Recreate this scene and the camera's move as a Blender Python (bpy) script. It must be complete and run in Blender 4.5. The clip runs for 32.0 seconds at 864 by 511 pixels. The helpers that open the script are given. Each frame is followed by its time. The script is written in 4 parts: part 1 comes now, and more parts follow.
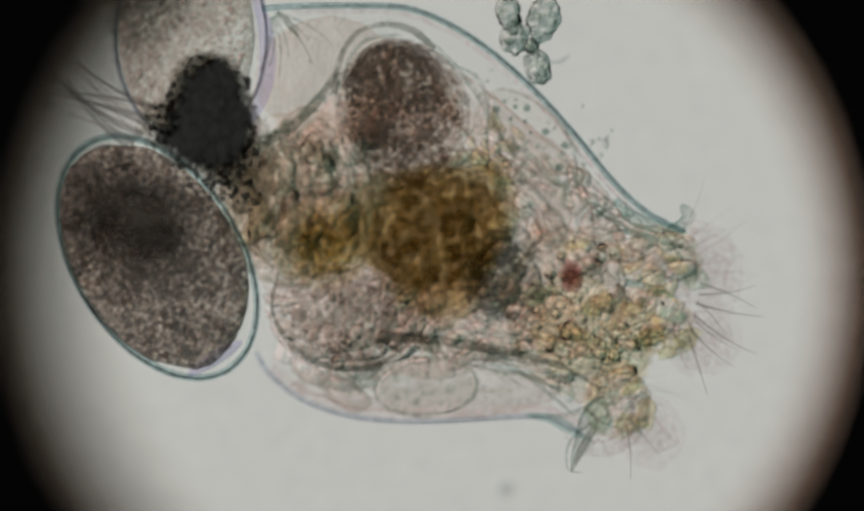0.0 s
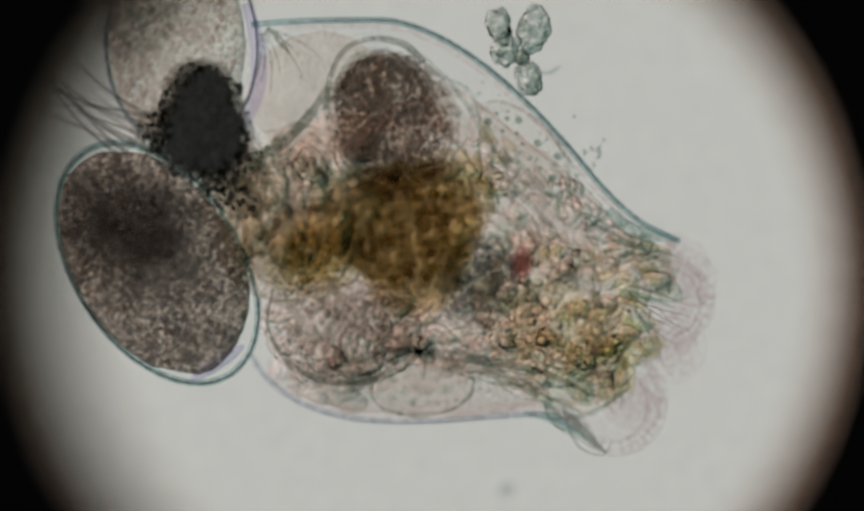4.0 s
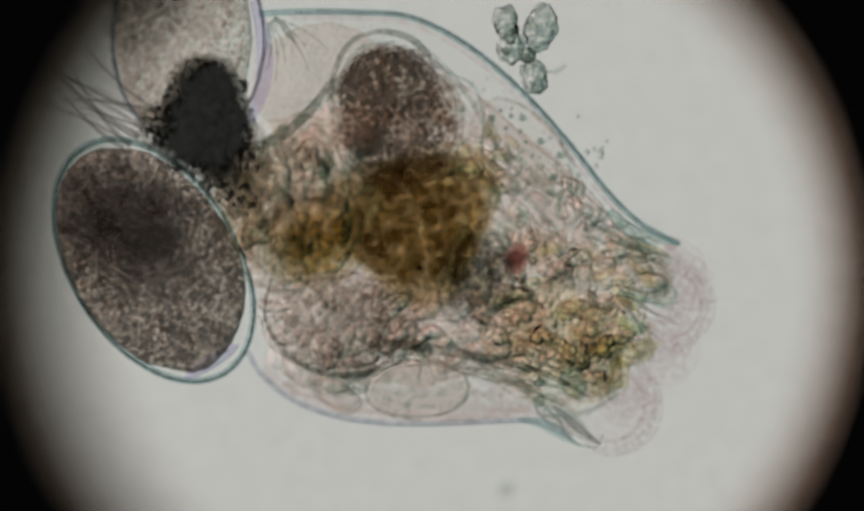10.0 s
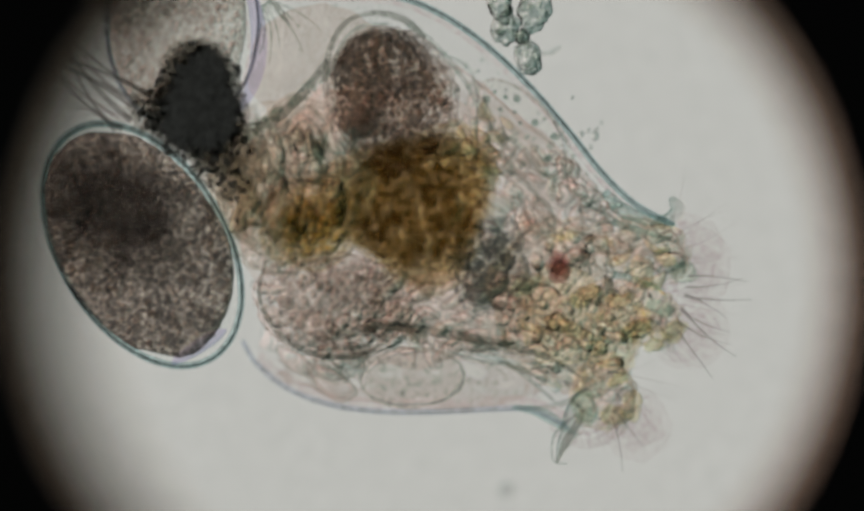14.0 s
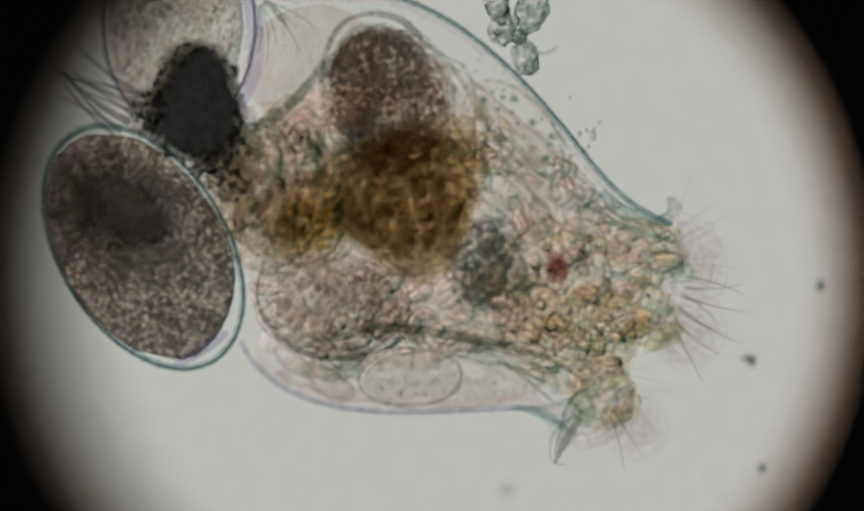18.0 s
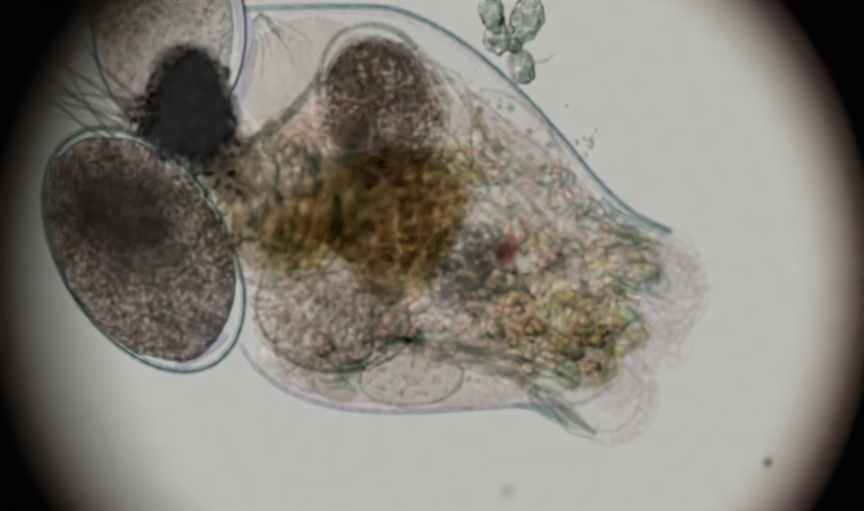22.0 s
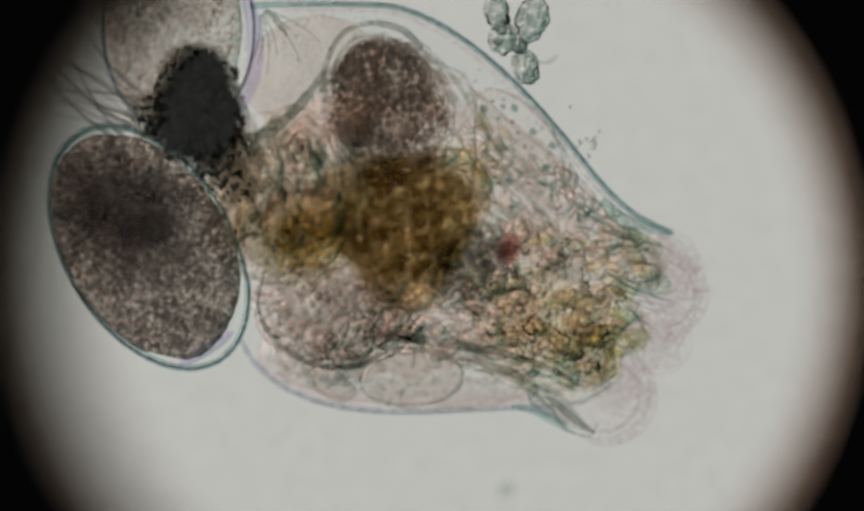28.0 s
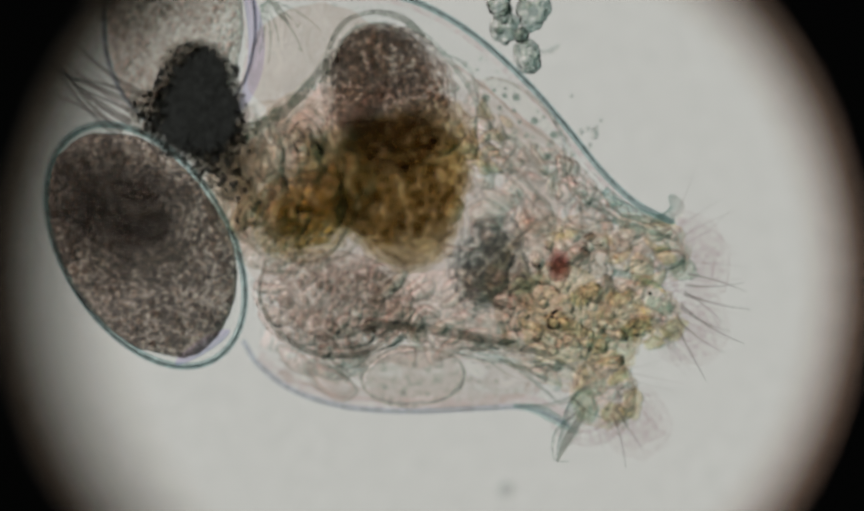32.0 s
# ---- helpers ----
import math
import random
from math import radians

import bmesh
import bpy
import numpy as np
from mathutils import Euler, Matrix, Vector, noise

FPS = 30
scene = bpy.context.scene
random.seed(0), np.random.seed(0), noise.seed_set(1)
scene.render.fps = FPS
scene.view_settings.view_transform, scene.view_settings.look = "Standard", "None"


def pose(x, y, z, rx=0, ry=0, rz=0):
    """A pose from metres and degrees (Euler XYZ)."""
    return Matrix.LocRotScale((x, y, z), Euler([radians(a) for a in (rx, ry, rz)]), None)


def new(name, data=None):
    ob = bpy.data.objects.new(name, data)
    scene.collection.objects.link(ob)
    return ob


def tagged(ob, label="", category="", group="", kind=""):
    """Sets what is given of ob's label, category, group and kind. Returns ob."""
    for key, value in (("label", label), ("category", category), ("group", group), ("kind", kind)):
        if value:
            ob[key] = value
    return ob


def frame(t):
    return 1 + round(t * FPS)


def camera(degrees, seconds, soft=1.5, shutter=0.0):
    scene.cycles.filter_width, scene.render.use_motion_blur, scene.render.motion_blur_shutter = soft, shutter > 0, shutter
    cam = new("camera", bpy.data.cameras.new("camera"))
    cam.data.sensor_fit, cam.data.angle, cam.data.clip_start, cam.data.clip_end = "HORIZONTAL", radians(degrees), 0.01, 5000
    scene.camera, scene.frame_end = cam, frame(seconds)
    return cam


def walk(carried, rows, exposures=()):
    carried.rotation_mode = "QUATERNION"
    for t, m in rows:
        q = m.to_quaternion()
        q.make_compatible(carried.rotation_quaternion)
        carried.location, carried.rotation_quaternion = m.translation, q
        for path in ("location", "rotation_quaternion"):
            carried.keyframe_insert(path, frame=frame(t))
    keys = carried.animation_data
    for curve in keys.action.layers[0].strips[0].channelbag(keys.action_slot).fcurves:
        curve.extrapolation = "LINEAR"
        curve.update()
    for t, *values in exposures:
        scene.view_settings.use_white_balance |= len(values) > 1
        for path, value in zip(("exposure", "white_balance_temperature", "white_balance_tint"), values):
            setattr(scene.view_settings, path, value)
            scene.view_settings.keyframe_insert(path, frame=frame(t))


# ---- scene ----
# A rotifer under the microscope, three thousand times life size: 0.75 mm here is a quarter of a micrometre there.
# Plan units are quarter micrometres of the animal, u to the right and v towards the viewer's lower edge, w up from the focal plane.
K = 0.00075
EYE = 6400 * K
FOV = 2 * math.degrees(math.atan(784 * K / EYE))
cam = camera(FOV, 32.0, soft=3.0)
cam.data.dof.use_dof = True
cam.data.dof.focus_distance = EYE
cam.data.dof.aperture_fstop = cam.data.lens * 0.001 / (620 * K)
# the focusing knob: how far the tube stands lower, in plan units
FOCUS = [(0, 0), (12.5, 0), (14.5, 10), (16.5, 45), (17, 45), (17.6, 15), (18.3, 10), (19, 25), (20, 35), (22, 35), (23, 25), (24, 0), (28.3, 0), (29, 25), (29.5, 55), (30.3, 58), (30.8, 30), (31.2, 10), (32, 0)]
walk(cam, [(t, pose(0, 0, EYE - low * K)) for t, low in FOCUS])
scene.cycles.max_bounces = 40
scene.cycles.transmission_bounces = 40
scene.cycles.transparent_max_bounces = 64

# ---- light: the illuminator's disc below, gathered by the condenser lens; a dim room round it ----
world = bpy.data.worlds.new("world")
scene.world = world
world.use_nodes = True
world.node_tree.nodes["Background"].inputs["Color"].default_value = (0.90, 1.0, 0.98, 1)
world.node_tree.nodes["Background"].inputs["Strength"].default_value = 0.15
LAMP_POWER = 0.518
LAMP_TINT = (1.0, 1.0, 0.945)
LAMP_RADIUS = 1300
CONDENSER_TOP, CONDENSER_THICK, LAMP_LEVEL = -1200, 420, -10600


def at(u, v, w=0.0):
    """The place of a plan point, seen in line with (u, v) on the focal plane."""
    f = (EYE - w * K) / EYE
    return Vector(((u - 784) * K * f, (464 - v) * K * f, w * K))


def put(u, v, w=0.0, turn=0.0):
    return Matrix.Translation(at(u, v, w)) @ pose(0, 0, 0, 0, 0, turn)


# ---- materials ----
def nodes_of(name):
    m = bpy.data.materials.new(name)
    m.use_nodes = True
    m.node_tree.nodes.clear()
    out = m.node_tree.nodes.new("ShaderNodeOutputMaterial")
    return m, m.node_tree.nodes, m.node_tree.links, out


def noise_tex(n, l, coord, size, detail=3.0, rough=0.6):
    tex = n.new("ShaderNodeTexNoise")
    tex.inputs["Scale"].default_value = 1.0 / (size * K)
    tex.inputs["Detail"].default_value = detail
    tex.inputs["Roughness"].default_value = rough
    l.new(coord, tex.inputs["Vector"])
    return tex.outputs["Fac"]


def ramp(n, l, fac, stops):
    r = n.new("ShaderNodeValToRGB")
    els = r.color_ramp.elements
    els[0].position, els[0].color = stops[0][0], (*stops[0][1], 1)
    els[1].position, els[1].color = stops[-1][0], (*stops[-1][1], 1)
    for p, c in stops[1:-1]:
        e = els.new(p)
        e.color = (*c, 1)
    l.new(fac, r.inputs["Fac"])
    return r.outputs["Color"]


def mixed(n, l, fac, a, b):
    mx = n.new("ShaderNodeMixShader")
    if isinstance(fac, float):
        mx.inputs[0].default_value = fac
    else:
        l.new(fac, mx.inputs[0])
    l.new(a, mx.inputs[1])
    l.new(b, mx.inputs[2])
    return mx.outputs[0]


def veiled(colour, layers):
    return tuple(c ** (1 / layers) for c in colour)


def squashed(n, l, coord, flat):
    """Grain that runs through the thickness of a thin layer: the pattern is drawn out along z."""
    mp = n.new("ShaderNodeMapping")
    mp.inputs["Scale"].default_value = (1, 1, flat)
    l.new(coord, mp.inputs["Vector"])
    return mp.outputs[0]


def tissue(name, dark, light, grain=9.0, coarse=45.0, spread=0.1, bend=0.0, bump=0.8, share=0.65, level=0.5, fringe=0.0, flat=1.0):
    """Living tissue: light passes, tinted unevenly by its grain; bend is the excess of its refractive index."""
    m, n, l, out = nodes_of(name)
    tc = squashed(n, l, n.new("ShaderNodeTexCoord").outputs["Object"], flat)
    fine = noise_tex(n, l, tc, grain, 2.5, 0.65)
    wide = noise_tex(n, l, tc, coarse, 2.0, 0.5)
    mathn = n.new("ShaderNodeMath")
    mathn.operation = "MULTIPLY_ADD"
    l.new(fine, mathn.inputs[0])
    mathn.inputs[1].default_value = share
    half = n.new("ShaderNodeMath")
    half.operation = "MULTIPLY"
    half.inputs[1].default_value = 1 - share
    l.new(wide, half.inputs[0])
    l.new(half.outputs[0], mathn.inputs[2])
    stops = [(level - spread, dark), (level + spread, light)]
    if fringe > 0:
        half_way = [(a + b) / 2 for a, b in zip(dark, light)]
        green = tuple(min(1.0, c * f) for c, f in zip(half_way, (1 - fringe, 1.0, 1 - 0.5 * fringe)))
        rose = tuple(min(1.0, c * f) for c, f in zip(half_way, (1.03, 1 - fringe, 1 - 0.7 * fringe)))
        stops = [stops[0], (level - 0.35 * spread, green), (level + 0.1 * spread, rose), (level + 0.5 * spread, light), (level + spread, (1.0, 1.0, 0.97))]
    col = ramp(n, l, mathn.outputs[0], stops)
    if bend > 0:
        sh = n.new("ShaderNodeBsdfRefraction")
        sh.inputs["IOR"].default_value = 1 + bend
        sh.inputs["Roughness"].default_value = 0.0
        bp = n.new("ShaderNodeBump")
        bp.inputs["Strength"].default_value = bump
        bp.inputs["Distance"].default_value = grain * K
        l.new(fine, bp.inputs["Height"])
        l.new(bp.outputs["Normal"], sh.inputs["Normal"])
    else:
        sh = n.new("ShaderNodeBsdfTransparent")
    l.new(col, sh.inputs["Color"])
    l.new(sh.outputs[0], out.inputs["Surface"])
    return m


def cellular(name, wall, tints, size=22.0, stretch=0.5, lean=-20.0, squiggle=0.6, fleck=False, flat=1.0, soft=0.16, reach=0.42):
    """Packed cells or grains: darker walls round lighter bodies of several tints; with fleck, bright grains in a dark mass."""
    m, n, l, out = nodes_of(name)
    tc = squashed(n, l, n.new("ShaderNodeTexCoord").outputs["Object"], flat)
    nz = n.new("ShaderNodeTexNoise")
    nz.inputs["Scale"].default_value = 1 / (size * 1.6 * K)
    nz.inputs["Detail"].default_value = 1.5
    l.new(tc, nz.inputs["Vector"])
    off = n.new("ShaderNodeVectorMath")
    off.operation = "MULTIPLY_ADD"
    l.new(nz.outputs["Color"], off.inputs[0])
    off.inputs[1].default_value = (squiggle * size * K,) * 3
    l.new(tc, off.inputs[2])
    mp = n.new("ShaderNodeMapping")
    mp.inputs["Rotation"].default_value = (0, 0, math.radians(lean))
    mp.inputs["Scale"].default_value = (stretch, 1, 1)
    l.new(off.outputs[0], mp.inputs["Vector"])
    body = n.new("ShaderNodeTexVoronoi")
    body.inputs["Scale"].default_value = 1 / (size * K)
    l.new(mp.outputs[0], body.inputs["Vector"])
    pick = n.new("ShaderNodeSeparateColor")
    l.new(body.outputs["Color"], pick.inputs[0])
    count = len(tints)
    tint = ramp(n, l, pick.outputs[0], [(0.12 + 0.76 * i / max(1, count - 1), c) for i, c in enumerate(tints)])
    if fleck:
        share = ramp(n, l, body.outputs["Distance"], [(0.12, (1, 1, 1)), (reach, (0, 0, 0))])
    else:
        edge = n.new("ShaderNodeTexVoronoi")
        edge.feature = "DISTANCE_TO_EDGE"
        edge.inputs["Scale"].default_value = 1 / (size * K)
        l.new(mp.outputs[0], edge.inputs["Vector"])
        share = ramp(n, l, edge.outputs["Distance"], [(0.0, (0, 0, 0)), (0.35 * soft, (0.4, 0.4, 0.4)), (soft, (1, 1, 1))])
    mix = n.new("ShaderNodeMix")
    mix.data_type = "RGBA"
    l.new(share, mix.inputs[0])
    mix_a, mix_b, mix_out = [i for i in mix.inputs if i.type == "RGBA"][0], [i for i in mix.inputs if i.type == "RGBA"][1], [o for o in mix.outputs if o.type == "RGBA"][0]
    mix_a.default_value = (*wall, 1)
    l.new(tint, mix_b)
    tr = n.new("ShaderNodeBsdfTransparent")
    l.new(mix_out, tr.inputs["Color"])
    l.new(tr.outputs[0], out.inputs["Surface"])
    return m


def glass(name, colour, ior=1.1, relief=0.0, grain=8.0, mottle=0.0):
    """Clear cuticle, cell wall or droplet in water: it bends the light and reflects next to none."""
    m, n, l, out = nodes_of(name)
    g = n.new("ShaderNodeBsdfRefraction")
    g.inputs["Color"].default_value = (*colour, 1)
    g.inputs["IOR"].default_value = ior
    g.inputs["Roughness"].default_value = 0.0
    if mottle > 0:
        dull = tuple(c * (1 - mottle) for c in colour)
        place = n.new("ShaderNodeTexCoord").outputs["Object"]
        l.new(ramp(n, l, noise_tex(n, l, place, 40, 4.0, 0.7), [(0.35, dull), (0.65, colour)]), g.inputs["Color"])
    if relief > 0:
        tc = n.new("ShaderNodeTexCoord").outputs["Object"]
        bp = n.new("ShaderNodeBump")
        bp.inputs["Strength"].default_value = relief
        bp.inputs["Distance"].default_value = grain * K
        l.new(noise_tex(n, l, tc, grain), bp.inputs["Height"])
        l.new(bp.outputs["Normal"], g.inputs["Normal"])
    l.new(g.outputs[0], out.inputs["Surface"])
    return m


def stain(name, colour):
    """A thin thing that only takes away light."""
    m, n, l, out = nodes_of(name)
    tc = n.new("ShaderNodeTexCoord").outputs["Object"]
    light = tuple(min(1.0, c * 1.25) for c in colour)
    tr = n.new("ShaderNodeBsdfTransparent")
    l.new(ramp(n, l, noise_tex(n, l, tc, 12), [(0.35, colour), (0.65, light)]), tr.inputs["Color"])
    l.new(tr.outputs[0], out.inputs["Surface"])
    return m


def solid(name, colour, rough=0.6, grain=10.0, through_share=0.0):
    m, n, l, out = nodes_of(name)
    tc = n.new("ShaderNodeTexCoord").outputs["Object"]
    low = tuple(c * 0.6 for c in colour)
    col = ramp(n, l, noise_tex(n, l, tc, grain), [(0.35, low), (0.65, colour)])
    b = n.new("ShaderNodeBsdfPrincipled")
    b.inputs["Roughness"].default_value = rough
    b.inputs["Specular IOR Level"].default_value = 0.1
    l.new(col, b.inputs["Base Color"])
    sh = b.outputs[0]
    if through_share > 0:
        tr = n.new("ShaderNodeBsdfTransparent")
        l.new(col, tr.inputs["Color"])
        sh = mixed(n, l, through_share, sh, tr.outputs[0])
    l.new(sh, out.inputs["Surface"])
    return m


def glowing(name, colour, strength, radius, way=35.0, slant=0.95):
    """A ground glass whose glow is made brighter and rosier towards one side, dimmer and greener towards the other."""
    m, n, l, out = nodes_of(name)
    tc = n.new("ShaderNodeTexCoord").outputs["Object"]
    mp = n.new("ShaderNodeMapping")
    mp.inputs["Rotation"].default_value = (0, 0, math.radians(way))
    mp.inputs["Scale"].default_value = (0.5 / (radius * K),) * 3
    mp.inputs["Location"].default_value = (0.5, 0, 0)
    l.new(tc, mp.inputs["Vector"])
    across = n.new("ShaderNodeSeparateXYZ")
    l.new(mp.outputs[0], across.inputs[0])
    # slant and tints are added to shade and colour-fringe the tissue's edges
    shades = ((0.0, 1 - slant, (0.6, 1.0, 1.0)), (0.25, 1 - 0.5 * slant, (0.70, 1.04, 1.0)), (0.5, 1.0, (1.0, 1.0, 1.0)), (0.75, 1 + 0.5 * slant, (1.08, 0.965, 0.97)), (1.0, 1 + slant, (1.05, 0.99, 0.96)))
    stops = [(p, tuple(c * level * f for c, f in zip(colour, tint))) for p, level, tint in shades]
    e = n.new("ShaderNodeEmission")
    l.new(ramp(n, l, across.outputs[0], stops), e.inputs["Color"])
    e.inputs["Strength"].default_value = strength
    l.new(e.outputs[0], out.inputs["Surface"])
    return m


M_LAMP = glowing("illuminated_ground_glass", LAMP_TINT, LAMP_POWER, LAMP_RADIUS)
M_CONDENSER = glass("condenser_glass", (1.0, 1.0, 1.0), 1.5)
M_BLACK = solid("matt_black_paint", (0.004, 0.0038, 0.0036), 0.9, 60)
# brown falloff of light at the field's edge, put into a stain
M_BROWN_FALLOFF = stain("brown_field_falloff", (0.62, 0.53, 0.47))
M_SLIDE = glass("slide_glass", (0.998, 1.0, 0.998), 1.02, mottle=0.035)
M_LORICA = glass("clear_cuticle", (0.99, 0.99, 0.99), 1.014)
M_BELLY = glass("thin_belly_cuticle", (0.99, 0.985, 0.985), 1.004)
# colour fringes that bent light leaves along clear edges, put into stains
M_TEAL_FRINGE = stain("teal_edge_fringe", (0.64, 0.715, 0.72))
M_LAVENDER_FRINGE = stain("lavender_edge_fringe", (0.72, 0.74, 0.775))
M_ROSE_FRINGE = stain("rose_edge_fringe", (0.95, 0.90, 0.90))
M_SPINE = glass("teal_cuticle", (0.82, 0.89, 0.88), 1.02)
M_EGGSHELL = glass("egg_shell", (0.985, 0.99, 0.988), 1.013)
M_LENS = glass("lilac_fluid", (0.89, 0.875, 0.96), 1.003)
M_EMBRYO = tissue("dark_yolk", (0.33, 0.30, 0.287), (0.82, 0.755, 0.715), 10, 60, 0.105, 0.03, 0.9, 0.72, flat=0.3)
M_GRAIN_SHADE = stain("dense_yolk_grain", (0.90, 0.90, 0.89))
M_CORE = tissue("dense_yolk", veiled((0.38, 0.38, 0.377), 8), veiled((0.58, 0.57, 0.56), 8), 30, 90, 0.16)
M_PALE = tissue("pale_yolk", (0.84, 0.78, 0.75), (1.0, 0.98, 0.96), 11, 60, 0.10, 0.02, 0.8, 0.7, flat=0.3)
M_PLUG = tissue("black_clot", veiled((0.36, 0.36, 0.355), 6), veiled((0.45, 0.447, 0.435), 6), 12, 50, 0.13, flat=0.3)
M_CLOT = solid("dense_clot", (0.25, 0.236, 0.22), 0.9, 10, 0.12)
M_OVARY = tissue("brown_yolk_gland", veiled((0.37, 0.345, 0.325), 5), veiled((0.85, 0.80, 0.76), 5), 11, 60, 0.095, 0.0, 0.8, 0.68, flat=0.3)
M_NUCLEUS = tissue("pink_nucleus", (0.96, 0.88, 0.85), (1.0, 0.96, 0.94), 8, 30, 0.15)
M_STOMACH = tissue("amber_stomach", veiled((0.50, 0.445, 0.34), 7), veiled((0.905, 0.82, 0.63), 7), 13, 70, 0.13, share=0.55, flat=0.3)
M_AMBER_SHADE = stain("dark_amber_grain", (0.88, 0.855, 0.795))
M_GUT = tissue("ochre_gut", veiled((0.77, 0.69, 0.51), 6), veiled((0.985, 0.935, 0.80), 6), 16, 50, 0.12, flat=0.3)
M_MASTAX = tissue("slate_grey_mastax", veiled((0.46, 0.49, 0.49), 7), veiled((0.93, 0.95, 0.94), 7), 14, 40, 0.11, flat=0.3)
M_EYE = tissue("red_pigment", veiled((0.52, 0.35, 0.34), 3), veiled((0.82, 0.64, 0.62), 3), 8, 20, 0.12)
M_GREY = tissue("grey_brown_tissue", veiled((0.69, 0.66, 0.635), 3), veiled((0.985, 0.96, 0.94), 3), 15, 50, 0.11, 0.015, 0.6, flat=0.3)
M_OLIVE = tissue("olive_tissue", veiled((0.66, 0.64, 0.585), 4), veiled((0.98, 0.965, 0.93), 4), 22, 55, 0.13, 0.008, 0.6, flat=0.3)
M_SKIN = cellular("clear_tissue", (0.91, 0.885, 0.87), [(1.0, 0.98, 0.973), (0.965, 0.965, 0.955), (1.0, 0.965, 0.957), (0.965, 0.94, 0.93), (1.0, 0.988, 0.978)], 34, 0.55, 30, 1.1, False, 0.3, 0.34)
M_HEAD = cellular("yellow_green_tissue", (0.95, 0.925, 0.90), [(1.0, 0.995, 0.985), (0.98, 0.985, 0.97), (1.0, 0.99, 0.94), (0.99, 0.96, 0.945), (1.0, 1.0, 0.99), (0.995, 0.98, 0.91), (1.0, 0.98, 0.97)], 26, 0.6, -15, 1.0, False, 0.3, 0.36)
M_LOBE = cellular("clear_lobe_tissue", (0.94, 0.92, 0.895), [(1.0, 0.99, 0.98), (0.97, 0.985, 0.97), (1.0, 0.99, 0.935), (0.99, 0.965, 0.95), (1.0, 1.0, 0.99), (0.995, 0.98, 0.91)], 30, 0.6, 20, 1.0, False, 0.3, 0.36)
M_YELLOW = tissue("yellow_gland", (0.985, 0.965, 0.885), (1.0, 0.995, 0.96), 20, 60, 0.12)
M_FOLD = tissue("crumpled_membrane", (0.97, 0.942, 0.93), (1.0, 0.992, 0.985), 19, 60, 0.12, 0.05, 0.7)
M_HEAD_FOLD = tissue("crumpled_head_membrane", (0.99, 0.98, 0.96), (1.0, 0.995, 0.985), 19, 60, 0.12, 0.042, 0.8)
M_MUSCLE = tissue("teal_muscle", (0.78, 0.81, 0.795), (0.96, 0.97, 0.96), 9, 40, 0.12, 0.012, 0.5)
M_EDGE = tissue("grey_teal_edge", (0.63, 0.645, 0.625), (0.90, 0.905, 0.89), 10, 40, 0.13)
M_CELLS = [glass("clear_cell", (0.995, 0.99, 0.985), 1.06), glass("green_cell", (0.965, 0.985, 0.97), 1.06),
           glass("yellow_cell", (0.995, 0.98, 0.915), 1.05), glass("rose_cell", (0.99, 0.97, 0.96), 1.05)]
# shaded side and rose fringe of the cells, put into stains
M_CELL_SHADE = stain("teal_cell_shade", (0.83, 0.83, 0.815))
M_CELL_FRINGE = stain("rose_cell_fringe", (0.96, 0.91, 0.905))
M_FLECK = glass("bright_granule", (1.0, 0.995, 0.975), 1.04)
M_CLEAR = tissue("clear_fan", (0.90, 0.865, 0.84), (0.985, 0.955, 0.935), 8, 60, 0.12, 0.02, 0.7)
M_BODY = tissue("rosy_body_wall", (0.945, 0.91, 0.895), (1.0, 0.975, 0.965), 24, 80, 0.12, 0.02, 0.6)
M_WALLED = [glass("clear_walled_cell", (0.99, 0.985, 0.98), 1.012), glass("green_walled_cell", (0.955, 0.98, 0.96), 1.012), glass("yellow_walled_cell", (0.99, 0.985, 0.93), 1.012)]
M_CLOT_EDGE = tissue("brown_clot_edge", veiled((0.68, 0.67, 0.65), 4), veiled((0.91, 0.90, 0.875), 4), 10, 40, 0.12, flat=0.3)
M_GRAIN_DARK = glass("dark_granule", (0.93, 0.905, 0.885), 1.012)
M_GRAIN_PALE = glass("pale_granule", (0.98, 0.955, 0.945), 1.025)
M_GRAIN_BLACK = stain("black_granule", (0.84, 0.835, 0.82))
M_GRAIN_GREY = glass("grey_granule", (0.975, 0.965, 0.955), 1.018)
M_GRAIN_GREEN = glass("green_granule", (0.93, 0.95, 0.935), 1.02)
M_AMBER = glass("amber_granule", (0.96, 0.935, 0.87), 1.016)
M_OCHRE = glass("ochre_granule", (0.985, 0.965, 0.90), 1.016)
M_HAIR = stain("grey_cilium", (0.86, 0.835, 0.835))
M_BRISTLE = stain("dark_bristle", (0.71, 0.705, 0.70))
M_FAINT = stain("faint_cilium", (0.935, 0.91, 0.915))
M_VEIL = stain("beating_veil", (0.957, 0.938, 0.94))
M_WREATH = stain("ciliary_wreath", (0.925, 0.90, 0.90))
M_SOFT_WALL = stain("soft_cell_wall", (0.80, 0.81, 0.79))
M_DEBRIS = tissue("green_grey_debris", (0.64, 0.70, 0.685), (1.0, 1.0, 0.985), 18, 34, 0.12, 0.035, 0.8)
M_DOT = stain("dark_droplet", (0.60, 0.66, 0.635))
M_DUST = stain("grey_dust", (0.70, 0.71, 0.705))
M_SPECK = stain("green_speck", (0.54, 0.58, 0.56))

# ---- mesh builders ----
WORLD_OF = {}


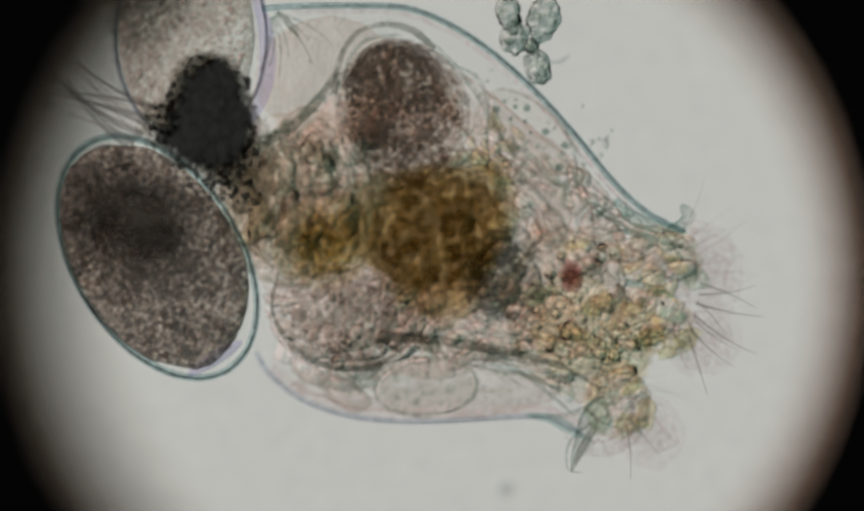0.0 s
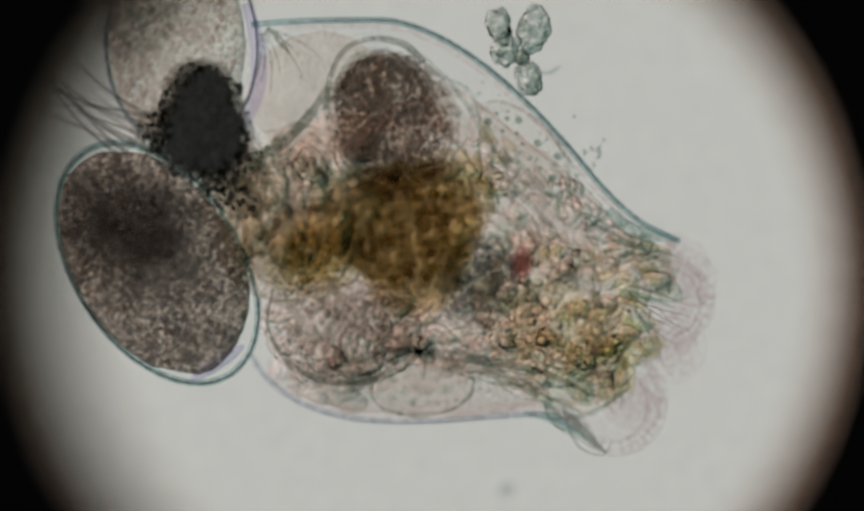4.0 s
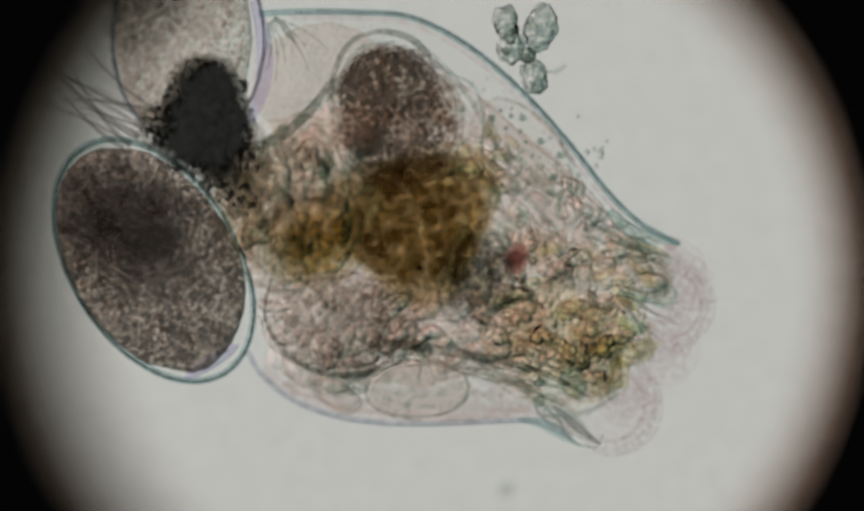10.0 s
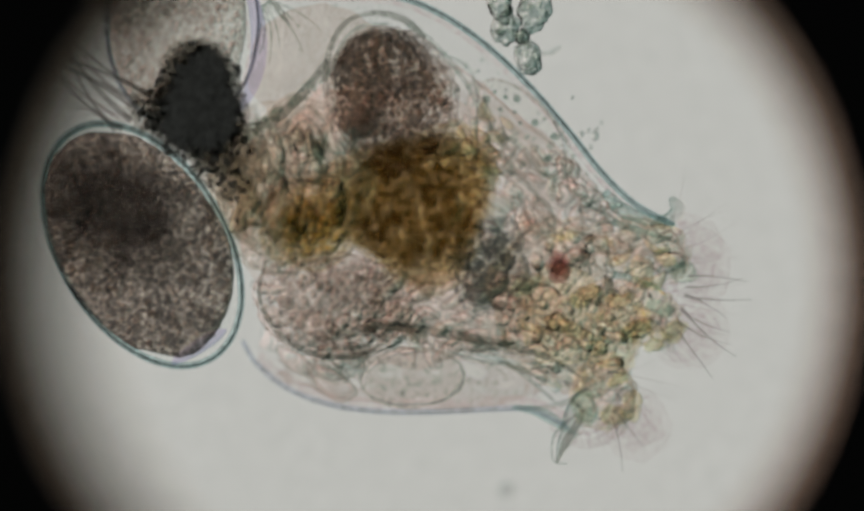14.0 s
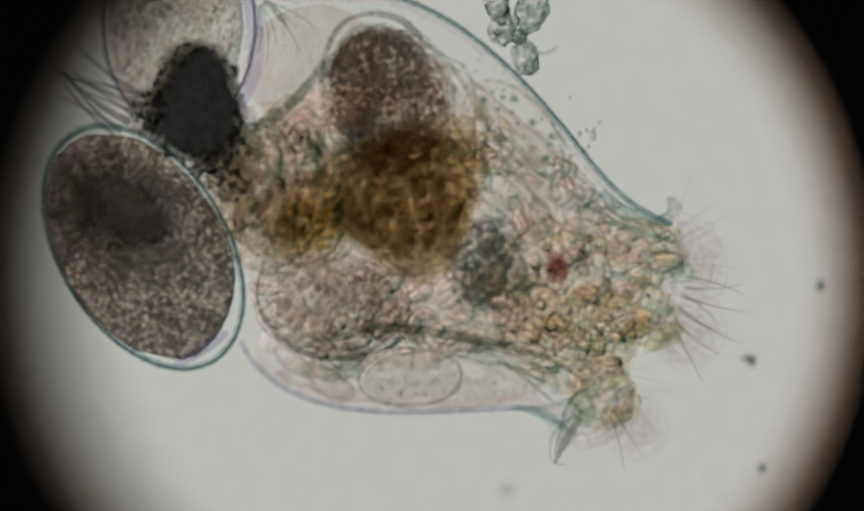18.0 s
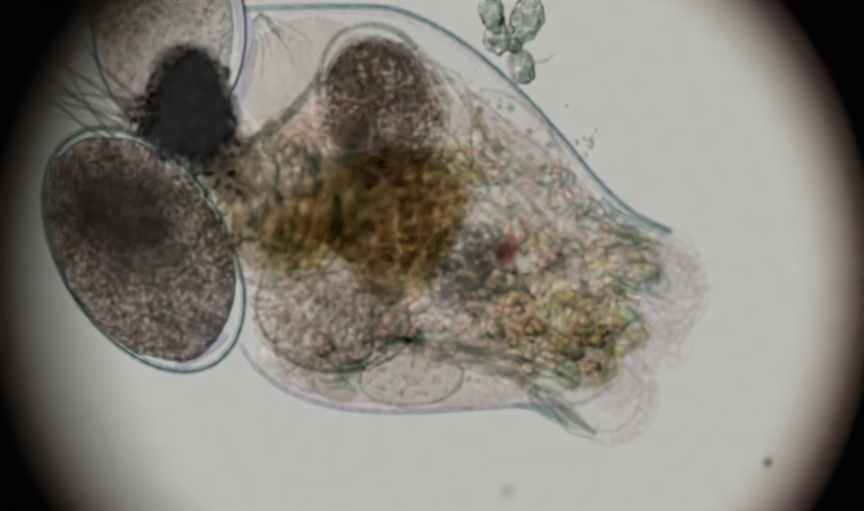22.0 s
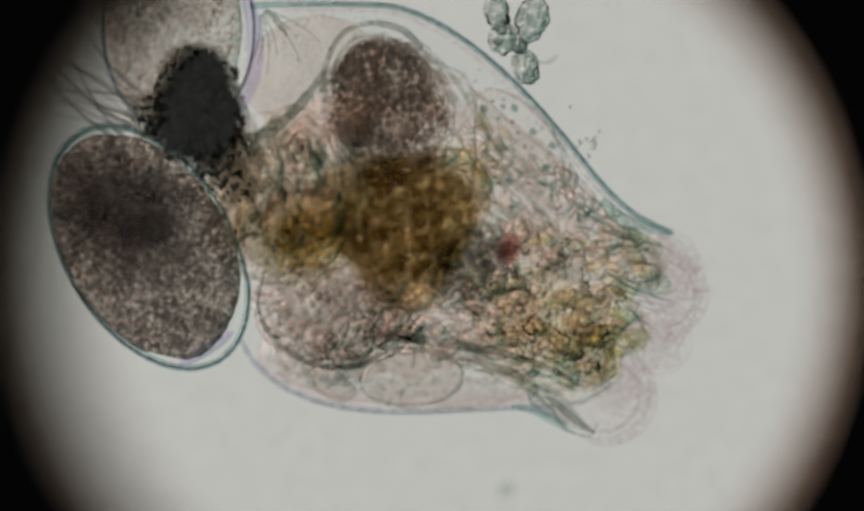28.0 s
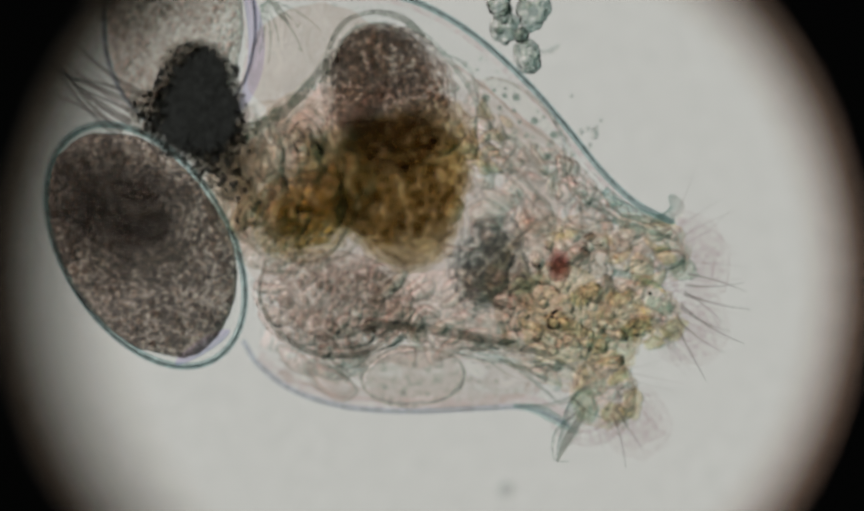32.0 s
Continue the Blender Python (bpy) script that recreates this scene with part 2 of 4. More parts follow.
def mesh_of(name, verts, faces, smooth=True, edges=()):
    me = bpy.data.meshes.new(name)
    me.from_pydata(verts, edges, faces)
    if smooth:
        me.polygons.foreach_set("use_smooth", [True] * len(me.polygons))
    me.update()
    return me


def from_bm(name, bm, smooth=True):
    me = bpy.data.meshes.new(name)
    bm.to_mesh(me)
    bm.free()
    if smooth:
        me.polygons.foreach_set("use_smooth", [True] * len(me.polygons))
    return me


def blob(name, a, b, c, lumps=0.1, size=0.8, detail=4, seed=0, fine=0.0, corners=0.0):
    """A lumpy ellipsoid with half axes a, b, c in plan units; corners makes it a rounded triangle, one corner down."""
    bm = bmesh.new()
    bmesh.ops.create_icosphere(bm, subdivisions=detail, radius=1.0)
    shift = Vector((seed * 3.7, seed * 1.3, seed * 7.1))
    for v in bm.verts:
        p = v.co.copy()
        r = 1 + lumps * noise.noise(p / size + shift) + lumps * 0.5 * noise.noise(p * 2.3 / size + shift)
        r += corners * math.cos(3 * (math.atan2(p.y, p.x) + math.pi / 2)) * (p.x * p.x + p.y * p.y)
        if fine:
            r += fine * noise.noise(p * 9 + shift)
        v.co = Vector((p.x * a * r, p.y * b * r, p.z * c * r)) * K
    return from_bm(name, bm)


def pad(name, a, b, h, lumps=0.2, seed=0, rings=10, sides=72):
    """A flat lens-shaped sheet of tissue with an uneven outline and a thin edge."""
    verts, faces = [], []
    shift = Vector((seed * 2.3, seed * 5.1, 0))
    for side in (1, -1):
        base = len(verts)
        verts.append((0, 0, side * h * K))
        for i in range(1, rings + 1):
            f = i / rings
            for k in range(sides):
                an = 2 * math.pi * k / sides
                c = Vector((math.cos(an), math.sin(an), 0))
                r = f * (1 + lumps * noise.noise(c * 1.6 + shift) + 0.6 * lumps * noise.noise(c * 4.5 + shift))
                lift = h * (1 - f * f) * (1 + 0.5 * noise.noise(c * f * 3 + shift + Vector((0, 0, side))))
                verts.append((r * c.x * a * K, r * c.y * b * K, side * lift * K))
        for k in range(sides):
            k2 = (k + 1) % sides
            ring = [(base, base + 1 + k, base + 1 + k2)] + [(base + 1 + i * sides + k, base + 1 + (i + 1) * sides + k, base + 1 + (i + 1) * sides + k2, base + 1 + i * sides + k2) for i in range(rings - 1)]
            faces += [q if side > 0 else q[::-1] for q in ring]
    return mesh_of(name, verts, faces)


def nest(name, a, b, c, layers=4, lumps=0.2, size=0.5, detail=4, seed=0, fine=0.05, core=0.45, corners=0.0, lean=0.0):
    """A soft-edged mass: lumpy skins one inside the other, denser towards the middle or, with lean, towards one end, as one mesh."""
    verts, faces, stays = [], [], []
    for i in range(layers):
        f = 1 - (1 - core) * i / max(1, layers - 1)
        me = blob(name, a * f, b * f, c * f, lumps * (0.6 + 0.5 * i), size, detail, seed + 17 * i, fine, corners)
        base = len(verts)
        verts += [(v.co.x, v.co.y + (1 - f) * b * lean * K, v.co.z) for v in me.vertices]
        faces += [tuple(base + k for k in p.vertices) for p in me.polygons]
        if i:
            stays.append((0, base))
        bpy.data.meshes.remove(me)
    return mesh_of(name, verts, faces, True, stays)


def smooth_path(points, steps=6):
    """A curve through the points (tuples of any length)."""
    pts = [np.array(p, float) for p in points]
    pts = [2 * pts[0] - pts[1]] + pts + [2 * pts[-1] - pts[-2]]
    res = []
    for i in range(1, len(pts) - 2):
        p0, p1, p2, p3 = pts[i - 1:i + 3]
        for k in range(steps):
            t = k / steps
            res.append(0.5 * (2 * p1 + (p2 - p0) * t + (2 * p0 - 5 * p1 + 4 * p2 - p3) * t * t + (3 * p1 - p0 - 3 * p2 + p3) * t ** 3))
    res.append(pts[-2])
    return res


def tube(name, points, sides=8, steps=5, flat=1.0, origin=None):
    """A tapered strand through points (u, v, w, radius); origin is its own zero in the plan."""
    path = smooth_path(points, steps)
    o = at(*(origin or points[0][:3]))
    verts, faces = [], []
    for i, p in enumerate(path):
        q = path[min(i + 1, len(path) - 1)] - path[max(i - 1, 0)]
        d = Vector((q[0], -q[1], q[2])).normalized()
        side = d.cross(Vector((0, 0, 1)))
        side = side.normalized() if side.length > 1e-4 else Vector((1, 0, 0))
        up = side.cross(d)
        c = at(p[0], p[1], p[2]) - o
        for k in range(sides):
            an = 2 * math.pi * k / sides
            verts.append(c + (side * math.cos(an) + up * math.sin(an) * flat) * p[3] * K)
    for i in range(len(path) - 1):
        for k in range(sides):
            k2 = (k + 1) % sides
            faces.append((i * sides + k, i * sides + k2, (i + 1) * sides + k2, (i + 1) * sides + k))
    faces.append(tuple(range(sides - 1, -1, -1)))
    last = (len(path) - 1) * sides
    faces.append(tuple(range(last, last + sides)))
    return mesh_of(name, verts, faces)


def thing(name, world_pose, label, category, group="", kind="", mesh=None, material=None):
    ob = new(name, mesh)
    if material:
        mesh.materials.append(material)
    ob.matrix_basis = world_pose
    WORLD_OF[ob] = world_pose
    return tagged(ob, label, category, group, kind)


def part(name, mesh, material, parent, world_pose, label=""):
    """One mesh of a thing, given at its place in the world."""
    if not mesh.materials:
        mesh.materials.append(material)
    ob = new(name, mesh)
    ob.parent = parent
    ob.matrix_basis = WORLD_OF[parent].inverted() @ world_pose
    WORLD_OF[ob] = world_pose
    return tagged(ob, label)


def strand(name, points, material, parent, label="", flat=1.0, sides=8):
    return part(name, tube(name, points, sides, 5, flat), material, parent, put(*points[0][:3]), label)


# ---- the microscope ----
SLIDE_TOP = -200


def disc(name, radius, z, thick, inner=0.0, centre=(0, 0), sides=128):
    verts, faces = [], []
    for zz in (z, z - thick):
        for r in (radius, inner):
            for k in range(sides):
                an = 2 * math.pi * k / sides
                verts.append((centre[0] * (r == inner and inner > 0) + r * math.cos(an), centre[1] * (r == inner and inner > 0) + r * math.sin(an), zz))
    n = sides
    for k in range(n):
        k2 = (k + 1) % n
        faces.append((k, k2, n + k2, n + k))
        faces.append((2 * n + k2, 2 * n + k, 3 * n + k, 3 * n + k2))
        faces.append((k2, k, 2 * n + k, 2 * n + k2))
        if inner > 0:
            faces.append((n + k, n + k2, 3 * n + k2, 3 * n + k))
    me = mesh_of(name, verts, faces, False)
    return me


def tilted_ring(name, u, v, inner, outer, below, thick, sides=128):
    """A ring above the slide, tilted so that one side lies nearer to the eye; below and thick are shares of the eye's height."""
    verts, faces = [], []
    for drop in (0.0, thick):
        for r in (inner, outer):
            for k in range(sides):
                an = 2 * math.pi * k / sides
                p = at(u + r * math.cos(an), v + r * math.sin(an))
                share = 0.77 + 0.06 * r * math.cos(an) / 728 + below + drop
                verts.append((p.x * share, p.y * share, EYE * (1 - share)))
    n = sides
    for k in range(n):
        k2 = (k + 1) % n
        for a, b in ((0, 1), (1, 3), (3, 2), (2, 0)):
            faces.append((a * n + k, b * n + k, b * n + k2, a * n + k2))
    return mesh_of(name, verts, faces, False)


def box_mesh(name, sx, sy, z0, z1, bevel=0.002):
    bm = bmesh.new()
    bmesh.ops.create_cube(bm, size=1.0)
    for v in bm.verts:
        v.co = Vector((v.co.x * sx, v.co.y * sy, z1 if v.co.z > 0 else z0))
    bmesh.ops.bevel(bm, geom=bm.edges[:], offset=bevel, segments=2, affect="EDGES")
    return from_bm(name, bm, False)


def condenser_mesh(name, radius, index=1.5, sides=160, rings=90):
    """A plano-convex lens, its lower face shaped so that light from the lamp's middle gathers at the eyepiece."""
    eye, lamp = 6400.0 - CONDENSER_TOP, float(LAMP_LEVEL - CONDENSER_TOP)
    profile = [(0.0, -float(CONDENSER_THICK), 0.0)]
    for i in range(1, rings + 1):
        r0 = radius * i / rings
        s2 = r0 / math.hypot(r0, eye) / index
        way = np.array((s2, -math.sqrt(1 - s2 * s2)))
        r, z, slope = profile[-1]
        for _ in range(3):
            t = (z + slope * (r0 - r)) / (way[1] - slope * way[0])
            p = np.array((r0, 0.0)) + t * way
            on = np.array((0.0, lamp)) - p
            normal = index * way - on / np.linalg.norm(on)
            slope = 0.5 * (profile[-1][2] + -normal[0] / normal[1])
        profile.append((p[0], p[1], -normal[0] / normal[1]))
    verts, faces, smooth = [(0, 0, profile[0][1] * K)], [], []
    ring = [(math.cos(2 * math.pi * k / sides), math.sin(2 * math.pi * k / sides)) for k in range(sides)]
    for r, z, _ in profile[1:]:
        verts += [(r * c * K, r * q * K, z * K) for c, q in ring]
    for k in range(sides):
        k2 = (k + 1) % sides
        faces.append((0, 1 + k2, 1 + k))
        for i in range(rings - 1):
            a = 1 + i * sides
            faces.append((a + k, a + k2, a + sides + k2, a + sides + k))
    smooth = [True] * len(faces)
    top, rim = len(verts), len(verts) + sides
    edge = profile[-1]
    verts += [(radius * c * K, radius * q * K, 0) for c, q in ring] + [(edge[0] * c * K, edge[0] * q * K, edge[1] * K) for c, q in ring] + [(radius * c * K, radius * q * K, 0) for c, q in ring]
    faces.append(tuple(range(top, top + sides)))
    for k in range(sides):
        k2 = (k + 1) % sides
        faces.append((rim + k, rim + k2, rim + sides + k2, rim + sides + k))
    me = mesh_of(name, verts, faces, False)
    me.polygons.foreach_set("use_smooth", smooth + [False] * (len(faces) - len(smooth)))
    return me


TUBE = []


def build_microscope():
    lamp = thing("illuminator", pose(0, 0, 0), "round ground-glass lamp field glowing white in a black tube", "lamp")
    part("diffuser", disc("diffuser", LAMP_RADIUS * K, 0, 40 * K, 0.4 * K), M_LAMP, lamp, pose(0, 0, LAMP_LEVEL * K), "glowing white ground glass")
    # unseen flange and tube, added to darken rays that miss the lamp
    part("tube", disc("tube", 2600 * K, 0, 300 * K, LAMP_RADIUS * K), M_BLACK, lamp, pose(0, 0, (LAMP_LEVEL + 40) * K), "added matt black flange round the lamp, out of view")
    part("tube", disc("tube", 2600 * K, 0, 3000 * K, 2500 * K), M_BLACK, lamp, pose(0, 0, (LAMP_LEVEL + 3040) * K), "added matt black tube round the lamp, out of view")
    # unseen lens and mount, added so the lamp's slant shows as relief
    lens = thing("condenser_lens", pose(0, 0, 0), "thick clear condenser lens below the glass slide", "lens")
    part("glass", condenser_mesh("glass", 1240), M_CONDENSER, lens, pose(0, 0, CONDENSER_TOP * K), "clear convex glass")
    part("mount", disc("mount", 2100 * K, 0, 200 * K, 1240 * K), M_BLACK, lens, pose(0, 0, CONDENSER_TOP * K), "matt black ring mount")
    stop = thing("wall_field_stop", pose(0, 0, 0), "matt black ring that bounds the round field", "ring", kind="structure",
          mesh=tilted_ring("wall_field_stop", 813, 503, 724, 1090, 0.0, 0.002), material=M_BLACK)
    # added ring: its tint stands for the brown dimming at the field's edge
    edge = thing("trim_brown_falloff", pose(0, 0, 0), "added brown-tinted ring that dims the field towards the black ring", "ring", kind="structure",
          mesh=tilted_ring("trim_brown_falloff", 813, 503, 690, 1060, 0.004, 0.0015), material=M_BROWN_FALLOFF)
    thing("ground", pose(0, 0, 0), "clear glass slide under a film of water", "glass slide", kind="structure",
          mesh=box_mesh("ground", 2440 * K, 2440 * K, (SLIDE_TOP - 120) * K, SLIDE_TOP * K, 10 * K), material=M_SLIDE)
    TUBE.extend((stop, edge))
    thing("dust_spot", put(921, 890, -330), "small grey blurred dust spot on the glass", "dust", mesh=blob("dust_spot", 12, 12, 5, 0.2, 0.8, 3, 5), material=M_DUST)


# ---- the rotifer ----
ROOT = (660, 400, SLIDE_TOP)


def section(uu, vv, ul, vl, depth, sides=44, a0=0.0, a1=360.0):
    ring = []
    for k in range(sides):
        an = math.radians(a0 + (a1 - a0) * k / (sides if a1 - a0 >= 360 else sides - 1))
        c, s = math.cos(an), math.sin(an)
        ring.append(((uu + ul) / 2 + (uu - ul) / 2 * c, (vv + vl) / 2 + (vv - vl) / 2 * c, depth * s))
    return ring


def loft(name, stations, origin, steps=5, sides=44, a0=0.0, a1=360.0):
    rings = [section(*p[:5], sides=sides, a0=a0, a1=a1) for p in smooth_path(stations, steps)]
    o = at(*origin)
    verts = [at(*p) - o for r in rings for p in r]
    faces = []
    for i in range(len(rings) - 1):
        for k in range(sides if a1 - a0 >= 360 else sides - 1):
            k2 = (k + 1) % sides
            faces.append((i * sides + k, (i + 1) * sides + k, (i + 1) * sides + k2, i * sides + k2))
    return mesh_of(name, verts, faces)


def shell(ob, thick, rim=True):
    mod = ob.modifiers.new("wall", "SOLIDIFY")
    mod.thickness = thick * K
    mod.offset = -1
    mod.use_rim = rim


_bm = bmesh.new()
bmesh.ops.create_icosphere(_bm, subdivisions=1, radius=1.0)
_bm.verts.index_update()
ICO_V = np.array([tuple(v.co) for v in _bm.verts])
ICO_F = [tuple(v.index for v in f.verts) for f in _bm.faces]
_bm.free()


def granules(parent, u, v, w, a, b, c, turn, count, low, high, material, seed, inner=0.0, label="", name="granule_mass"):
    """Many small beads in an ellipsoid (from inner, a share of its radius, outwards), as one uncountable mass."""
    rnd = np.random.RandomState(seed)
    verts, faces = [], []
    for i in range(count):
        d = rnd.normal(size=3)
        d *= (inner ** 3 + (1 - inner ** 3) * rnd.rand()) ** (1 / 3) / np.linalg.norm(d)
        r = low + (high - low) * rnd.rand() ** 2
        centre = d * (a, b, c)
        verts.append((ICO_V * r * (1, 0.6 + 0.8 * rnd.rand(), 0.6 + 0.6 * rnd.rand()) + centre) * K)
        faces += [tuple(k + 12 * i for k in f) for f in ICO_F]
    me = mesh_of(name, np.concatenate(verts).tolist(), faces)
    return tagged(part(name, me, material, parent, put(u, v, w, turn), label), kind="stuff")


def fibres(parent, u, v, a, b, count, length, radius, material, lean, spread, seed, name="muscle_fibre", w=20):
    rnd = random.Random(seed)
    for _ in range(count):
        x, y = u + rnd.uniform(-a, a), v + rnd.uniform(-b, b)
        an, n = math.radians(lean + rnd.uniform(-spread, spread)), length * rnd.uniform(0.5, 1.2)
        pts = []
        for k in range(5):
            f = k / 4 - 0.5
            bow = rnd.uniform(-1, 1) * n * 0.05
            pts.append((x + f * n * math.cos(an) + bow * math.sin(an), y + f * n * math.sin(an) + bow * math.cos(an), w + rnd.uniform(-25, 25), radius * rnd.uniform(0.5, 1.2) * (1 - 1.5 * abs(f))))
        strand(name, pts, material, parent, "", 0.7, 6)


CELL_MESHES = {}


def cell_mesh(kind, variant):
    """A bean-shaped cell one unit in half length: a clear body, a teal outline thicker on one side as painted shading
    and a rose fringe line inside.
    """
    key = (kind, variant)
    if key not in CELL_MESHES:
        wide, bow = ((0.5, 0.0), (0.62, 0.25), (0.42, 0.5), (0.45, -0.5), (0.8, 0.1), (0.36, 0.3))[variant]
        rnd = random.Random(40 + variant)
        ph = [rnd.uniform(0, 6.28) for _ in range(4)]
        verts, faces, slots = [], [], []

        def rim(an, f, z=0.0):
            r = f * (1 + 0.1 * math.sin(2 * an + ph[0]) + 0.08 * math.sin(3 * an + ph[1]) + 0.05 * math.sin(5 * an + ph[2]))
            x, y = r * math.cos(an), r * wide * math.sin(an)
            return Vector((x, y + bow * (x * x - 0.4), z))

        n = 28
        for side in (1, -1):
            base = len(verts)
            verts.append(rim(0, 0, side * 0.3 * wide))
            for f in (0.25, 0.5, 0.75, 1.0):
                verts += [rim(2 * math.pi * k / n, f, side * 0.3 * wide * (1 - f * f)) for k in range(n)]
            for k in range(n):
                k2 = (k + 1) % n
                ring = [(base, base + 1 + k, base + 1 + k2)] + [(base + 1 + i * n + k, base + 1 + (i + 1) * n + k, base + 1 + (i + 1) * n + k2, base + 1 + i * n + k2) for i in range(3)]
                faces += [q if side > 0 else q[::-1] for q in ring]
        slots += [0] * len(faces)
        # uneven thickness paints one side of each cell darker, like relief shading
        for slot, f, thick, uneven in ((1, 1.0, 0.05, 0.085), (2, 0.80, 0.04, 0.05)):
            base, sides = len(verts), 5
            for k in range(n):
                an = 2 * math.pi * k / n
                c, q = rim(an, f), rim(an + 0.05, f) - rim(an - 0.05, f)
                out = Vector((q.y, -q.x, 0)).normalized()
                r = thick + uneven * (0.5 + 0.5 * math.cos(an + ph[3] + slot)) ** 2
                verts += [c + (out * math.cos(a) + Vector((0, 0, math.sin(a)))) * r for a in [2 * math.pi * m / sides for m in range(sides)]]
            for k in range(n):
                k2 = (k + 1) % n
                faces += [(base + k * sides + m, base + k * sides + (m + 1) % sides, base + k2 * sides + (m + 1) % sides, base + k2 * sides + m) for m in range(sides)]
            slots += [slot] * (n * sides)
        me = mesh_of("cell", [v * K for v in verts], faces)
        for m in (M_CELLS[kind], M_CELL_SHADE, M_CELL_FRINGE):
            me.materials.append(m)
        me.polygons.foreach_set("material_index", slots)
        CELL_MESHES[key] = me
    return CELL_MESHES[key]


def cells(parent, u, v, w, a, b, c, count, low, high, kinds, turn=0.0, lean=40, seed=0, name="cell"):
    """Refracting cells packed in an ellipsoid round (u, v, w), turned by turn degrees."""
    rnd = random.Random(seed)
    tilt = math.radians(turn)
    for _ in range(int(count * 0.55)):
        while True:
            p = Vector((rnd.uniform(-1, 1), rnd.uniform(-1, 1), rnd.uniform(-1, 1)))
            if p.length < 1:
                break
        x, y = p.x * a, p.y * b
        du, dv = x * math.cos(tilt) + y * math.sin(tilt), -x * math.sin(tilt) + y * math.cos(tilt)
        r = 1.35 * rnd.uniform(low, high)
        m = put(u + du, v + dv, w + p.z * c * 0.45, turn + rnd.uniform(-lean, lean)) @ Matrix.Diagonal((r, r, r, 1))
        me = cell_mesh(rnd.choice(kinds), rnd.randrange(6))
        part(name, me, None, parent, m)


def ring_part(name, u, v, w, a, b, turn, r, material, parent, label):
    """A closed bead round an ellipse."""
    verts, faces, n, sides = [], [], 72, 6
    for i in range(n):
        an = 2 * math.pi * i / n
        out = Vector((math.cos(an) / a, math.sin(an) / b, 0)).normalized()
        for k in range(sides):
            q = 2 * math.pi * k / sides
            verts.append((Vector((a * math.cos(an), b * math.sin(an), 0)) + out * r * math.cos(q) + Vector((0, 0, r * 0.6 * math.sin(q)))) * K)
    for i in range(n):
        for k in range(sides):
            i2, k2 = (i + 1) % n, (k + 1) % sides
            faces.append((i * sides + k, i2 * sides + k, i2 * sides + k2, i * sides + k2))
    return part(name, mesh_of(name, verts, faces), material, parent, put(u, v, w, turn), label)


